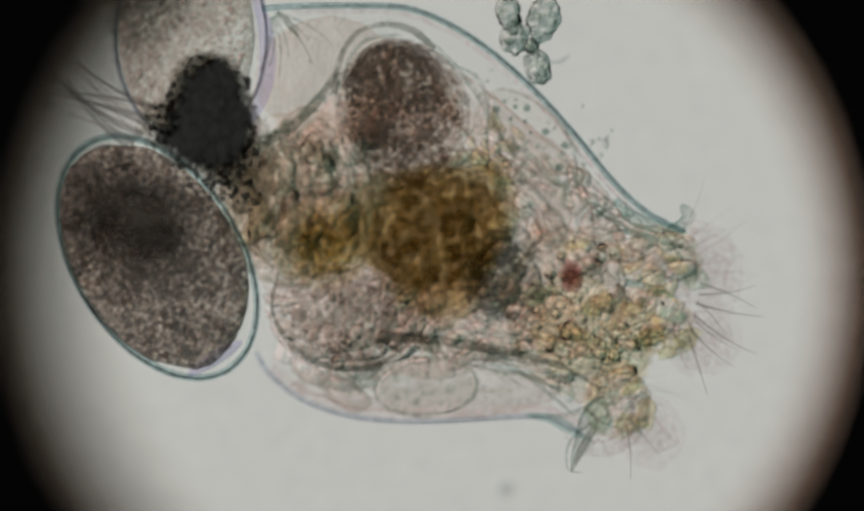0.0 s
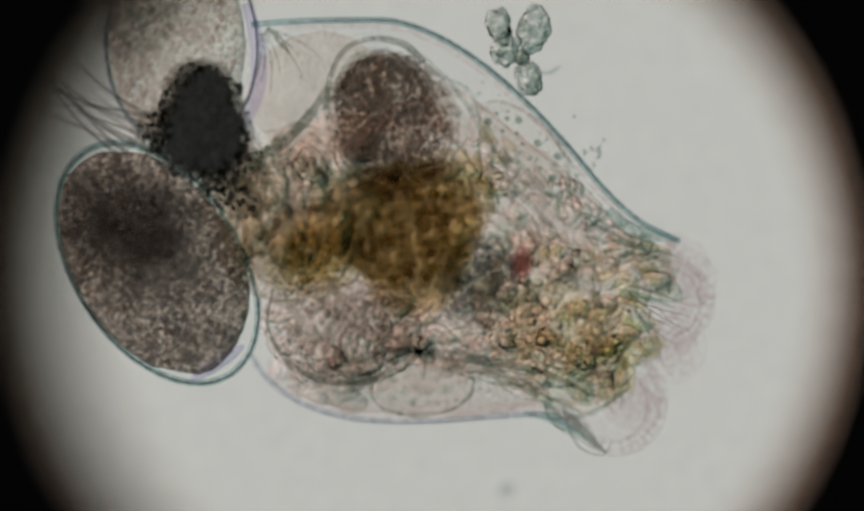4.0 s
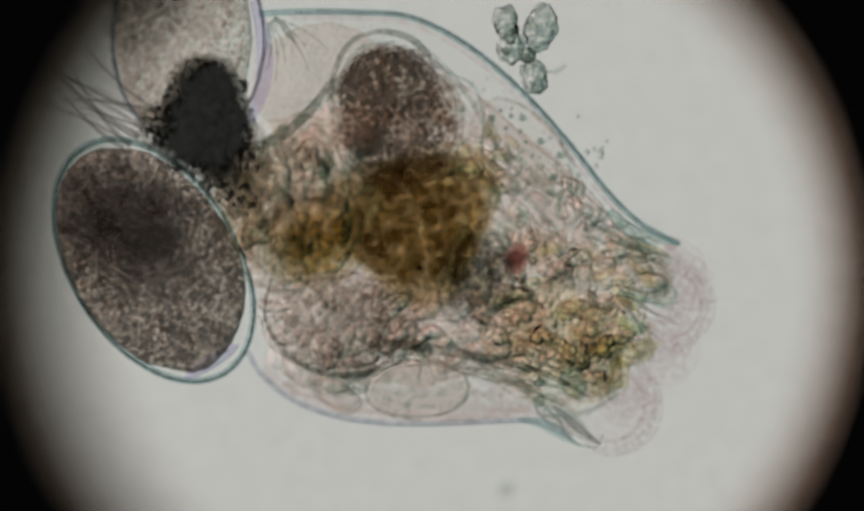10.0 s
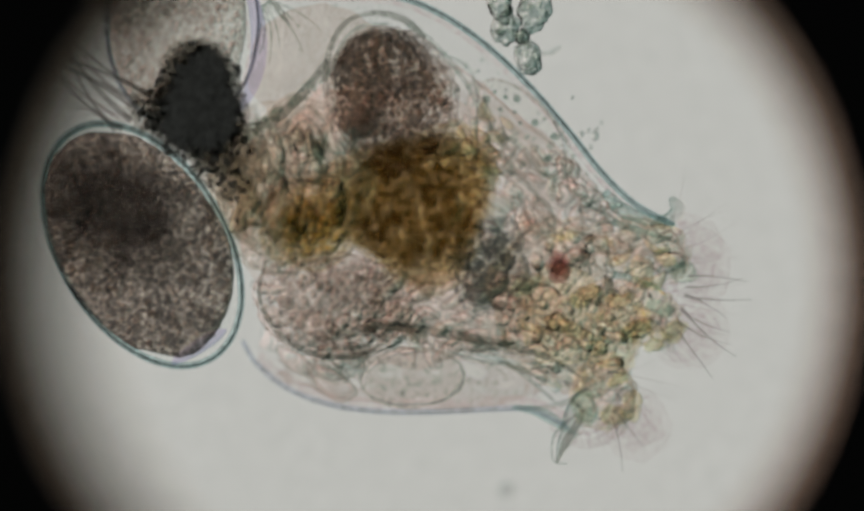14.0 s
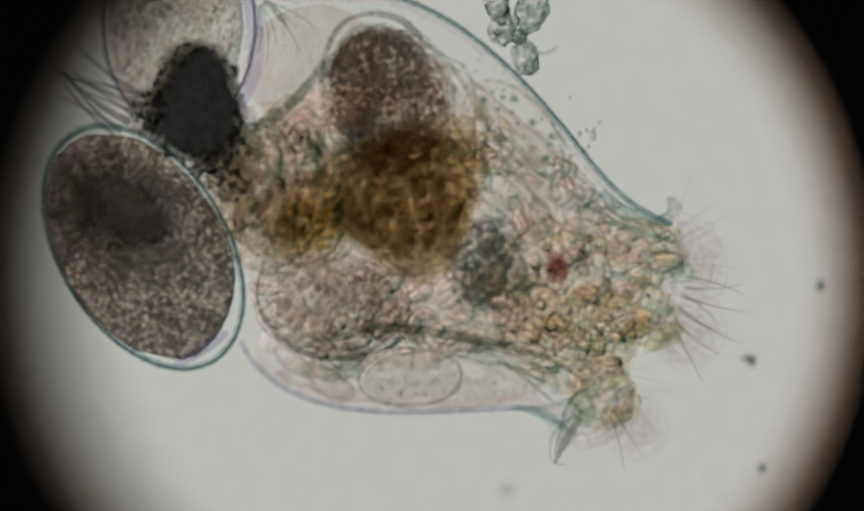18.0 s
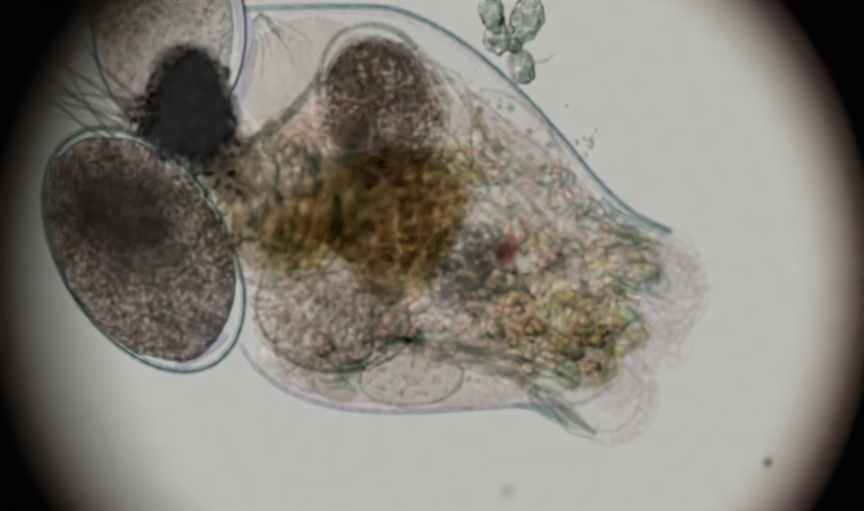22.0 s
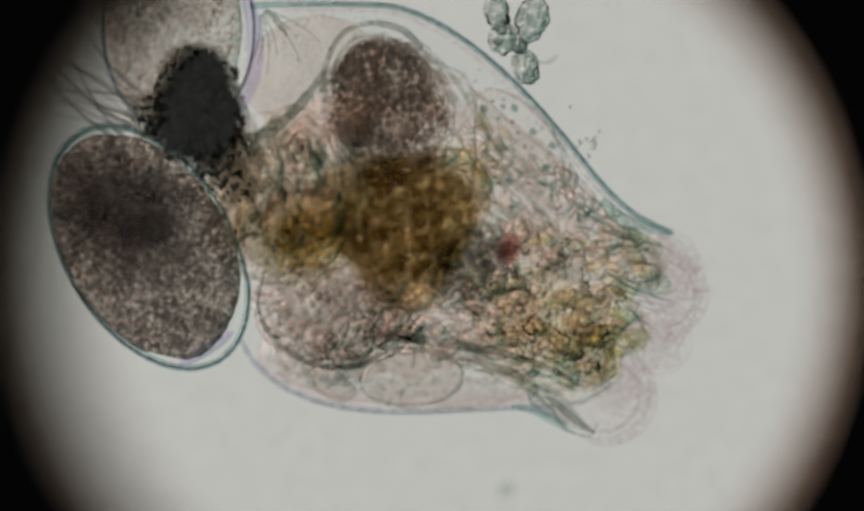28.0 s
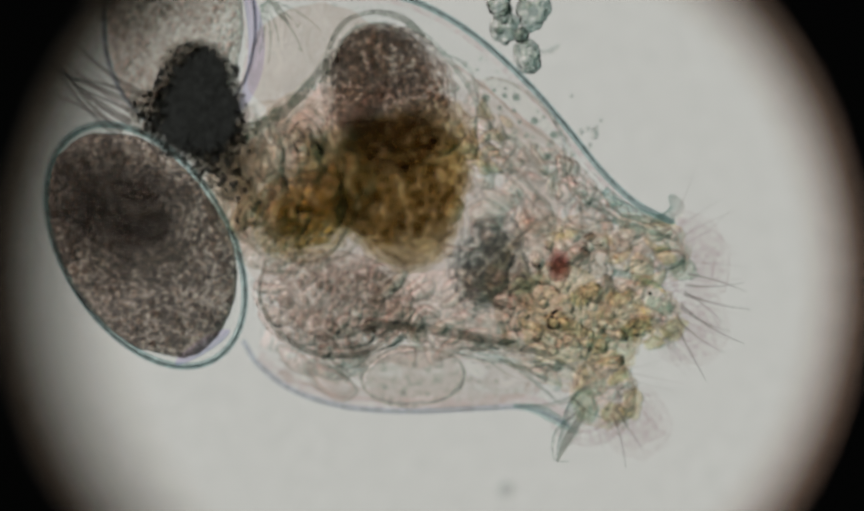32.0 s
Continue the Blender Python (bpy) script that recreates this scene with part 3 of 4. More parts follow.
def build_rotifer():
    root = thing("rotifer", put(*ROOT), "transparent rotifer with amber stomach and ciliated head on a glass slide", "rotifer")
    lor = [(440, 150, 425, 470, 4), (444, 60, 428, 570, 30), (456, -4, 440, 622, 66), (520, -8, 466, 664, 110), (620, -8, 524, 710, 155), (720, -2, 605, 739, 186), (800, 30, 690, 750, 186),
           (880, 85, 770, 751, 176), (960, 160, 840, 748, 160), (1030, 240, 900, 745, 142), (1090, 315, 950, 745, 124), (1150, 372, 985, 755, 110), (1222, 411, 1030, 777, 98)]
    back = part("lorica", loft("lorica", lor[3:], ROOT, 5, 48, -151, 151), M_LORICA, root, put(*ROOT), "clear glassy back plate of the lorica")
    front = part("belly_plate", loft("belly_plate", lor[3:], ROOT, 5, 14, 152, 208), M_BELLY, root, put(*ROOT), "clear glassy belly plate of the lorica")
    for ob in (back, front):
        shell(ob, 3.5, False)
    # strands that paint the dark line and colour fringes of the lorica's edge
    strand("rim", [(p[0], p[1], 0, 6.2) for p in lor[2:]], M_TEAL_FRINGE, root, "dark teal edge fringe painted round the lorica", 0.6)
    belly = [strand("rim", [(p[2], p[3], -90, 5.0) for p in lor[2:]], M_LAVENDER_FRINGE, root, "pale lavender edge fringe painted along the lorica", 0.6)]
    strand("edge_fringe", [(p[0] - 7, p[1] + 10, 0, 5) for p in lor[3:]], M_ROSE_FRINGE, root, "rose edge fringe painted inside the rim", 0.6)
    belly.append(strand("edge_fringe", [(p[2] + 3, p[3] - 14, -95, 9) for p in lor[3:]], M_ROSE_FRINGE, root, "rose edge fringe painted inside the rim", 0.6))
    belly.append(front)
    parts = {"root": root, "belly": belly}
    # front spines
    strand("spine", [(1095, 350, 0, 8), (1130, 385, 0, 14), (1168, 400, 0, 12), (1200, 405, 0, 7), (1226, 412, 0, 1)], M_SPINE, root, "pointed teal front spine", 0.6)
    belly.append(strand("spine", [(930, 742, 10, 4), (970, 748, 10, 9), (1000, 762, 10, 11), (1024, 778, 10, 7), (1048, 792, 10, 1)], M_SPINE, root, "pointed teal front spine", 0.6))
    strand("spine", [(1110, 500, 30, 7), (1160, 512, 30, 6), (1208, 530, 30, 1)], M_SPINE, root, "pointed teal front spine", 0.6)
    strand("spine", [(1110, 405, 40, 7), (1160, 420, 40, 6), (1205, 434, 40, 1)], M_SPINE, root, "pointed teal front spine", 0.6)
    # organs
    parts["ovary"] = ob = part("yolk_gland", nest("yolk_gland", 120, 140, 42, 6, 0.07, 0.5, 5, 1, 0.05, 0.62, 0.0, 0.72), M_OVARY, root, put(708, 190, -16, 14), "dark brown granular yolk gland")
    granules(ob, 708, 193, -16, 108, 140, 40, 14, 1100, 3, 8, M_GRAIN_DARK, 1, 0.3, "brown yolk granules")
    part("nucleus", blob("nucleus", 22, 15, 8, 0.2, 0.8, 3, 2), M_NUCLEUS, ob, put(702, 186, 30), "pale pink nucleus")
    parts["stomach"] = ob = part("stomach", nest("stomach", 158, 148, 50, 7, 0.06, 0.45, 5, 3, 0.10, 0.7, 0.17, -0.2), M_STOMACH, root, put(752, 402, -70, 8), "amber brown granular stomach")
    granules(ob, 758, 400, -70, 132, 122, 50, 8, 1100, 7, 15, M_AMBER_SHADE, 2, 0.0, "amber granules")
    granules(ob, 758, 400, -40, 128, 118, 40, 8, 300, 4, 8, M_AMBER, 14, 0.3, "amber granules")
    parts["gut"] = ob = part("intestine", nest("intestine", 92, 84, 40, 6, 0.2, 0.5, 5, 4, 0.12, 0.25), M_GUT, root, put(564, 420, -10, 10), "ochre yellow intestine")
    granules(ob, 560, 422, -60, 62, 58, 45, 10, 240, 5, 11, M_OCHRE, 3, 0.3, "ochre granules")
    parts["mastax"] = ob = part("mastax", nest("mastax", 70, 88, 30, 7, 0.24, 0.35, 5, 5, 0.2, 0.25), M_MASTAX, root, put(888, 484, -5, -20), "dark grey-green chewing organ")
    granules(ob, 888, 484, -20, 50, 66, 45, -20, 200, 5, 11, M_GRAIN_SHADE, 4, 0.2, "grey-green granules")
    parts["eye"] = part("eye_spot", nest("eye_spot", 22, 30, 12, 4, 0.3, 0.6, 3, 6, 0.1, 0.4), M_EYE, root, put(1013, 488, 40), "small red eye spot")
    parts["gastric"] = ob = part("gastric_gland", nest("gastric_gland", 146, 98, 24, 3, 0.14, 0.6, 5, 7, 0.05, 0.65), M_GREY, root, put(605, 558, -10, -8), "grey granular gland below the stomach")
    granules(ob, 605, 558, -10, 146, 96, 50, -8, 800, 4, 9, M_GRAIN_GREY, 5, 0.2, "grey granules")
    ob = part("body_tissue", nest("body_tissue", 150, 165, 24, 4, 0.16, 0.5, 5, 8, 0.06, 0.5), M_OLIVE, root, put(525, 345, -6, 0), "olive granular tissue behind the eggs")
    part("egg_stalk", nest("egg_stalk", 78, 120, 20, 4, 0.2, 0.5, 5, 88, 0.06, 0.45), M_OLIVE, root, put(440, 345, -20, 12), "brown granular stalk that holds the eggs")
    granules(ob, 500, 320, 0, 120, 110, 50, 0, 300, 4, 11, M_GRAIN_GREY, 6, 0.0, "grey granules")
    cells(ob, 520, 330, 10, 110, 130, 35, 30, 18, 42, (0, 0, 1, 2), -80, 35, 60)
    ob = part("body_tissue", blob("body_tissue", 250, 52, 22, 0.25, 0.4, 5, 9, 0.05), M_SKIN, root, put(955, 290, -20, -43), "clear tissue along the back")
    cells(ob, 880, 250, 5, 170, 34, 28, 34, 7, 17, (0, 0, 1, 3), -43, 50, 61)
    cells(ob, 1050, 350, 5, 130, 42, 28, 60, 7, 16, (0, 0, 1, 3), -38, 50, 62)
    granules(ob, 960, 250, 20, 270, 55, 40, -43, 110, 2.5, 6, M_GRAIN_GREEN, 7, 0.0, "green granules")
    ob = part("body_tissue", blob("body_tissue", 226, 54, 24, 0.14, 0.4, 5, 10, 0.04), M_SKIN, root, put(738, 688, -85, -4), "clear tissue along the belly")
    belly.append(ob)
    cells(ob, 600, 660, 0, 90, 40, 31, 12, 16, 38, (0, 0, 0, 3), -20, 40, 63)
    cells(ob, 760, 610, 10, 190, 40, 31, 60, 9, 22, (0, 0, 1, 3), -8, 50, 64)
    cells(ob, 900, 560, 10, 90, 80, 31, 28, 11, 28, (0, 0, 1, 3), -15, 60, 65)
    ob = part("trunk_tissue", blob("trunk_tissue", 330, 150, 26, 0.12, 0.5, 5, 11, 0.03), M_SKIN, root, put(800, 470, -12, -20), "crumpled clear trunk tissue")
    cells(ob, 730, 560, 0, 250, 80, 42, 50, 10, 28, (0, 0, 0, 1, 3), -10, 60, 66)
    cells(ob, 930, 400, 0, 110, 130, 42, 40, 12, 32, (0, 0, 1, 3), -50, 50, 67)
    cells(ob, 590, 260, 0, 60, 120, 35, 24, 14, 34, (0, 0, 1), -70, 40, 68)
    cells(ob, 860, 265, 0, 80, 80, 35, 60, 8, 20, (0, 0, 1, 2), -40, 60, 69)
    part("body_wall", pad("body_wall", 300, 255, 12, 0.12, 91), M_BODY, root, put(715, 405, -30, -25), "pale rosy body wall")
    granules(belly[4], 730, 688, -85, 230, 44, 12, -4, 260, 2.5, 5.5, M_GRAIN_GREEN, 12, 0.0, "pale granules along the belly")
    granules(root, 930, 420, 0, 170, 150, 40, -30, 200, 3, 7, M_GRAIN_GREY, 13, 0.0, "pale granules behind the head")
    for i, (u, v, a, b, turn) in enumerate(((840, 570, 160, 70, -10), (600, 300, 80, 140, 0), (480, 380, 70, 130, 10), (566, 624, 100, 56, -20))):
        part("fold", pad("fold", a, b, 18, 0.25, 70 + i), M_FOLD, ob, put(u, v, 20, turn), "crumpled clear membrane")
    # clear cell of the belly, vesicle of the back
    c = part("clear_cell", blob("clear_cell", 92, 52, 30, 0.1, 0.7, 4, 748), M_WALLED[0], root, put(748, 688, -20, 3), "large clear cell with a thin dark wall")
    shell(c, 5)
    belly.append(c)
    loop = [(748 + 94 * math.cos(k * math.pi / 6), 688 + 53 * math.sin(k * math.pi / 6) - 3.7 * math.cos(k * math.pi / 6), -20, 4.0 + 1.5 * math.sin(k * 2.1)) for k in range(13)]
    strand("cell_wall", loop, M_SOFT_WALL, c, "soft grey-rose cell wall", 0.6)
    ves = part("vesicle", blob("vesicle", 100, 50, 34, 0.12, 0.8, 4, 12), M_WALLED[0], root, put(946, 228, 40, -47), "clear vesicle with dark droplets")
    shell(ves, 4)
    ring_part("wall", 952, 236, 40, 112, 48, -47, 3.5, M_SOFT_WALL, ves, "thin dark wall of the vesicle")
    for u, v, r in ((881, 183, 7), (896, 169, 4), (915, 179, 5), (936, 182, 7), (906, 201, 4), (932, 206, 4), (942, 226, 4), (969, 225, 7), (1004, 250, 7), (993, 290, 7), (916, 166, 3)):
        part("droplet", blob("droplet", r, r, r, 0.1, 0.8, 2, 13), M_DOT, ves, put(u, v, 45), "dark green droplet")
    # muscles, folds and strands
    for pts, mat_, lab in (
            ([(660, 592, 30, 7), (740, 598, 30, 9), (830, 612, 30, 9), (920, 628, 30, 7), (1000, 655, 30, 5), (1060, 690, 30, 3)], M_EDGE, "dark teal muscle band"),
            ([(830, 612, 30, 6), (900, 648, 30, 6), (960, 690, 30, 5), (1010, 735, 30, 3)], M_MUSCLE, "dark teal muscle band"),
            ([(850, 640, 20, 4), (930, 668, 20, 5), (1010, 702, 20, 3)], M_MUSCLE, "dark teal muscle band"),
            ([(586, 152, 20, 6), (597, 92, 20, 5), (624, 46, 20, 5), (672, 27, 20, 5), (730, 38, 20, 7), (770, 72, 20, 4)], M_EDGE, "curved teal fold"),
            ([(604, 132, 20, 3), (618, 86, 20, 4), (650, 54, 20, 4), (704, 46, 20, 3)], M_MUSCLE, "curved teal fold"),
            ([(428, 240, 10, 8), (490, 224, 10, 9), (530, 192, 10, 9), (565, 152, 10, 8), (592, 112, 10, 5)], M_EDGE, "granular edge of the trunk"),
            ([(740, 46, 20, 8), (790, 86, 20, 5), (842, 150, 20, 5), (872, 215, 20, 3)], M_MUSCLE, "teal strand along the back"),
            ([(800, 100, 30, 3), (850, 128, 30, 4), (866, 190, 30, 3), (862, 230, 30, 2)], M_MUSCLE, "teal strand along the back"),
            ([(482, 476, 20, 4), (470, 540, 20, 4), (500, 602, 20, 5), (560, 642, 20, 5), (640, 650, 20, 5), (694, 626, 20, 4)], M_EDGE, "dark edge of the gland"),
            ([(905, 320, 25, 4), (930, 318, 25, 5), (975, 360, 25, 5), (1005, 400, 25, 4), (1000, 470, 25, 3)], M_MUSCLE, "dark fold behind the head"),
            ([(900, 250, 25, 4), (935, 262, 25, 6), (985, 315, 25, 6), (1040, 350, 25, 4), (1100, 395, 25, 4), (1180, 400, 25, 3)], M_MUSCLE, "dark fold behind the head"),
            ([(485, 2, 5, 3), (500, 14, 5, 5), (510, 30, 5, 6), (524, 48, 5, 1)], M_EDGE, "dark teal notch")):
        strand("muscle", pts, mat_, root, lab, 0.7)
    granules(root, 510, 200, 14, 120, 13, 10, 38, 170, 2.5, 6, M_GRAIN_GREEN, 8, 0.0, "green granules along the trunk")
    granules(root, 600, 60, 20, 150, 70, 30, 5, 130, 1.5, 3.5, M_GRAIN_GREEN, 9, 0.0, "fine granules under the cuticle")
    for k in range(7):
        an = math.radians(8 + 13 * k + 4 * math.sin(5 * k))
        reach = 105 + 25 * math.sin(3 * k + 1)
        strand("ray", [(474 + reach * f * math.cos(an + 0.35 * f), 4 + reach * f * math.sin(an + 0.35 * f), 8 - 3 * k, 3.2 * (1 - f) + 1.0) for f in (0.08, 0.3, 0.55, 0.8, 1.0)], M_MUSCLE, root, "fine streak in the thin cuticle", 0.6, 6)
    part("fan", pad("fan", 130, 120, 10, 0.1, 80), M_CLEAR, root, put(578, 130, -10, 0), "pale fan of thin cuticle behind the trunk")
    fibres(root, 930, 640, 90, 40, 16, 110, 4, M_MUSCLE, 20, 20, 6)
    fibres(root, 1110, 400, 70, 25, 12, 90, 4, M_MUSCLE, 12, 22, 7)
    return root, parts, lor


build_microscope()
rotifer, PARTS, LORICA = build_rotifer()


# ---- the head, its lobes and their cilia ----
HAIR_MESHES = {}


def hair_mesh(kind, bend):
    """A tapering hair along its own x axis, one unit long."""
    key = (kind, bend)
    if key not in HAIR_MESHES:
        verts, faces, n, sides = [], [], 9, 5
        for i in range(n):
            t = i / (n - 1)
            r = {"bristle": 0.022, "cilium": 0.014, "short_cilium": 0.06}[kind] * (1 - 0.75 * t)
            for k in range(sides):
                an = 2 * math.pi * k / sides
                verts.append((t, bend * t * t + r * math.cos(an), r * math.sin(an)))
        for i in range(n - 1):
            for k in range(sides):
                k2 = (k + 1) % sides
                faces.append((i * sides + k, i * sides + k2, (i + 1) * sides + k2, (i + 1) * sides + k))
        me = mesh_of(kind, verts, faces)
        me.materials.append({"bristle": M_BRISTLE, "cilium": M_HAIR, "short_cilium": M_FAINT}[kind])
        HAIR_MESHES[key] = me
    return HAIR_MESHES[key]


CILIA = []


def hairs(parent, kind, ends, a0, a1, count, low, high, seed, w=0):
    """Hairs standing along a line of the lobe's edge; angles in degrees, to the right and clockwise from above."""
    rnd = random.Random(seed)
    for i in range(count):
        f = (i + rnd.uniform(0.1, 0.9)) / count
        u = ends[0] + (ends[2] - ends[0]) * f
        v = ends[1] + (ends[3] - ends[1]) * f
        n = rnd.uniform(low, high) * K
        m = put(u, v, w + rnd.uniform(-40, 40), -(a0 + (a1 - a0) * f + rnd.uniform(-10, 10))) @ pose(0, 0, 0, 0, rnd.uniform(-15, 15)) @ Matrix.Diagonal((n, n, n, 1))
        ob = part(kind, hair_mesh(kind, rnd.choice((-0.15, 0.0, 0.12, 0.22))), None, parent, m)
        CILIA.append((ob, rnd.random()))


def arc(u, v, r, a0, a1, thick, w=0, squash=1.0, n=7):
    pts = []
    for k in range(n):
        t = k / (n - 1)
        an = math.radians(a0 + (a1 - a0) * t)
        pts.append((u + r * math.cos(an) * squash, v + r * math.sin(an), w, max(1.0, thick * math.sin(math.pi * (0.08 + 0.84 * t)))))
    return pts


def walled(parent, u, v, a, b, turn, kind, seed, w=40, name="walled_cell"):
    ob = part(name, blob(name, a, b, min(a, b) * 0.8, 0.4, 0.7, 4, seed), M_WALLED[kind], parent, put(u, v, w, turn), "clear cell with a thin dark wall")
    shell(ob, 3)
    return ob


def build_head(root, parts):
    core = part("head", blob("head", 136, 158, 22, 0.25, 0.45, 5, 20, 0.07), M_HEAD, root, put(1030, 560, 22, 25), "yellow-green crumpled head tissue")
    parts["head"] = core
    cells(core, 1030, 545, 10, 140, 170, 42, 64, 9, 22, (0, 0, 1, 3, 3), -25, 50, 1)
    cells(core, 1020, 510, 10, 130, 140, 42, 30, 14, 30, (0, 0, 0, 3), -25, 60, 2)
    granules(core, 1030, 555, 40, 125, 150, 30, 25, 160, 6, 13, M_FLECK, 31, 0.0, "bright granules in the head")
    cells(core, 1070, 590, 10, 115, 95, 35, 30, 9, 22, (2, 2, 2, 0, 3), -10, 30, 3)
    fibres(core, 1030, 560, 100, 120, 9, 70, 3.5, M_MUSCLE, 15, 50, 8)
    spec = (("upper", 1178, 458, 70, 54, -20), ("middle", 1165, 572, 76, 54, -25), ("lower", 1092, 712, 58, 68, 10))
    for i, (key, u, v, a, b, turn) in enumerate(spec):
        lobe = part("head_lobe", blob("head_lobe", a, b, 18, 0.3, 0.5, 5, 21 + i, 0.07), M_LOBE, root, put(u, v, 22, turn), "yellowish lobe of the ciliated crown")
        parts[key] = lobe
        cells(lobe, u, v, 8, a * 1.05, b * 1.05, 28, 15 if key == "lower" else 22, 10, 24, (0, 0, 1, 2, 3), turn, 60, 30 + i)
        fibres(lobe, u, v, a * 0.7, b * 0.7, 7, 50, 3, M_MUSCLE, 20, 60, 40 + i)
    for i, (u, v, a, b, turn) in enumerate(((990, 500, 120, 100, -20), (1060, 590, 120, 80, -20), (1000, 620, 110, 60, -15))):
        part("fold", pad("fold", a, b, 16, 0.3, 84 + i), M_HEAD_FOLD, core, put(u, v, 10, turn), "crumpled clear head membrane")
    part("gland", pad("gland", 120, 88, 10, 0.35, 99), M_YELLOW, core, put(1062, 588, 12, -15), "yellow gland in the head")
    for i, (key, u, v, a, b, turn) in enumerate(spec):
        part("fold", pad("fold", a * 1.05, b * 1.05, 14, 0.3, 94 + i), M_HEAD_FOLD, parts[key], put(u, v, 10, turn), "crumpled clear membrane of the lobe")
    for key, rows in (("upper", ((1240, 497, 24, 19, 0, 1), (1165, 408, 46, 12, -12, 0), (1178, 446, 52, 20, 8, 0), (1205, 470, 22, 15, -30, 2), (1128, 440, 24, 16, 30, 0))),
                      ("middle", ((1222, 602, 24, 18, 40, 2), (1195, 560, 28, 14, -20, 1), (1150, 600, 30, 15, 20, 2), (1185, 628, 20, 13, 10, 2), (1130, 545, 28, 16, 60, 0))),
                      ("lower", ((1145, 738, 18, 28, -15, 2), (1085, 695, 32, 22, 10, 0), (1110, 755, 24, 18, 0, 2), (1060, 740, 22, 30, 20, 1), (1120, 690, 20, 12, 40, 2)))):
        for k, (u, v, a, b, turn, kind) in enumerate(rows):
            walled(parts[key], u, v, a, b, turn, kind, 100 + k + u)
    for k, (u, v, a, b, turn, kind) in enumerate(((946, 345, 18, 42, 25, 0), (985, 385, 14, 32, 30, 0), (1010, 440, 28, 22, 0, 0), (950, 520, 30, 18, 30, 1), (1075, 470, 26, 34, 10, 0), (985, 560, 34, 18, -20, 0), (1060, 540, 30, 16, 30, 2))):
        walled(core, u, v, a, b, turn, kind, 140 + k)
    for key, u, v, a, b, turn in (("upper", 1262, 470, 62, 84, 20), ("middle", 1250, 600, 70, 70, -30), ("lower", 1150, 770, 74, 60, -40)):
        part("veil", nest("veil", a, b, 30, 3, 0.3, 0.6, 4, 200 + u, 0.05, 0.5), M_VEIL, parts[key], put(u, v, -30, turn), "faint rose haze of beating cilia")
    hairs(parts["upper"], "cilium", (1215, 405, 1250, 510), -50, 10, 10, 55, 120, 1)
    hairs(parts["middle"], "cilium", (1248, 520, 1200, 640), 0, 65, 12, 55, 115, 2)
    hairs(parts["middle"], "bristle", (1248, 500, 1225, 600), 5, 55, 8, 75, 140, 3)
    hairs(parts["lower"], "cilium", (1150, 670, 1080, 775), 0, 85, 11, 50, 100, 4)
    hairs(parts["lower"], "bristle", (1105, 760, 1120, 750), 55, 65, 2, 80, 110, 5)
    parts["palp"] = strand("palp", [(1180, 412, 10, 7), (1200, 406, 10, 12), (1220, 397, 10, 14), (1228, 380, 10, 13), (1219, 367, 10, 9), (1212, 364, 10, 3)], M_MUSCLE, root, "curled clear palp on the crown")
    parts["hook"] = strand("palp", [(1066, 706, 10, 3), (1060, 728, 10, 22), (1046, 762, 10, 25), (1032, 790, 10, 17), (1019, 815, 10, 10), (1010, 844, 10, 2)], M_MUSCLE, root, "clear hooked palp under the head", 0.7, 12)
    strand("rim", [(1060, 745, 20, 4), (1044, 776, 20, 7), (1026, 806, 20, 7), (1010, 842, 20, 2)], M_EDGE, parts["hook"], "dark edge of the palp", 0.7)
    strand("rim", [(1048, 755, 20, 2), (1024, 772, 20, 4), (1004, 796, 20, 3), (1004, 838, 20, 2), (1030, 844, 20, 1)], M_MUSCLE, parts["hook"], "dark edge of the palp", 0.7)
    veil = part("wreath", tube("wreath", arc(1205, 520, 76, -85, 85, 10, 0), 10), M_WREATH, root, put(*arc(1205, 520, 76, -85, 85, 10, 0)[0][:3]), "hazy upper wreath of beating cilia")
    parts["wreath_a"] = veil
    part("veil", blob("veil", 56, 92, 30, 0.3, 0.7, 4, 31), M_VEIL, veil, put(1212, 520, 0, 0), "faint veil of beating cilia")
    for k in range(4):
        a0 = -85 + 42 * k
        p, q = arc(1200, 520, 62, a0, a0 + 44, 1, 0)[0], arc(1200, 520, 62, a0, a0 + 44, 1, 0)[-1]
        hairs(veil, "short_cilium", (p[0], p[1], q[0], q[1]), a0, a0 + 44, 12, 22, 40, 50 + k)
    strand("wreath_line", arc(1200, 520, 62, -75, 80, 4, 10), M_WREATH, veil, "", 0.6)
    low = arc(1098, 700, 88, -45, 125, 12, 10)
    veil = part("wreath", tube("wreath", low, 10), M_WREATH, root, put(*low[0][:3]), "hazy lower wreath of beating cilia")
    parts["wreath_b"] = veil
    part("veil", blob("veil", 80, 74, 30, 0.3, 0.7, 4, 32), M_VEIL, veil, put(1095, 700, 0, 0), "faint veil of beating cilia")
    for k in range(4):
        a0 = -40 + 40 * k
        p, q = arc(1095, 700, 66, a0, a0 + 42, 1, 0)[0], arc(1095, 700, 66, a0, a0 + 42, 1, 0)[-1]
        hairs(veil, "short_cilium", (p[0], p[1], q[0], q[1]), a0, a0 + 42, 12, 22, 40, 60 + k)
    strand("wreath_line", arc(1092, 702, 68, -30, 110, 4, 10), M_WREATH, veil, "", 0.6)
    strand("rim", [(975, 724, 25, 2), (1030, 722, 25, 5), (1075, 708, 25, 5), (1115, 680, 25, 2)], M_MUSCLE, veil, "dark rim of the wreath", 0.7)
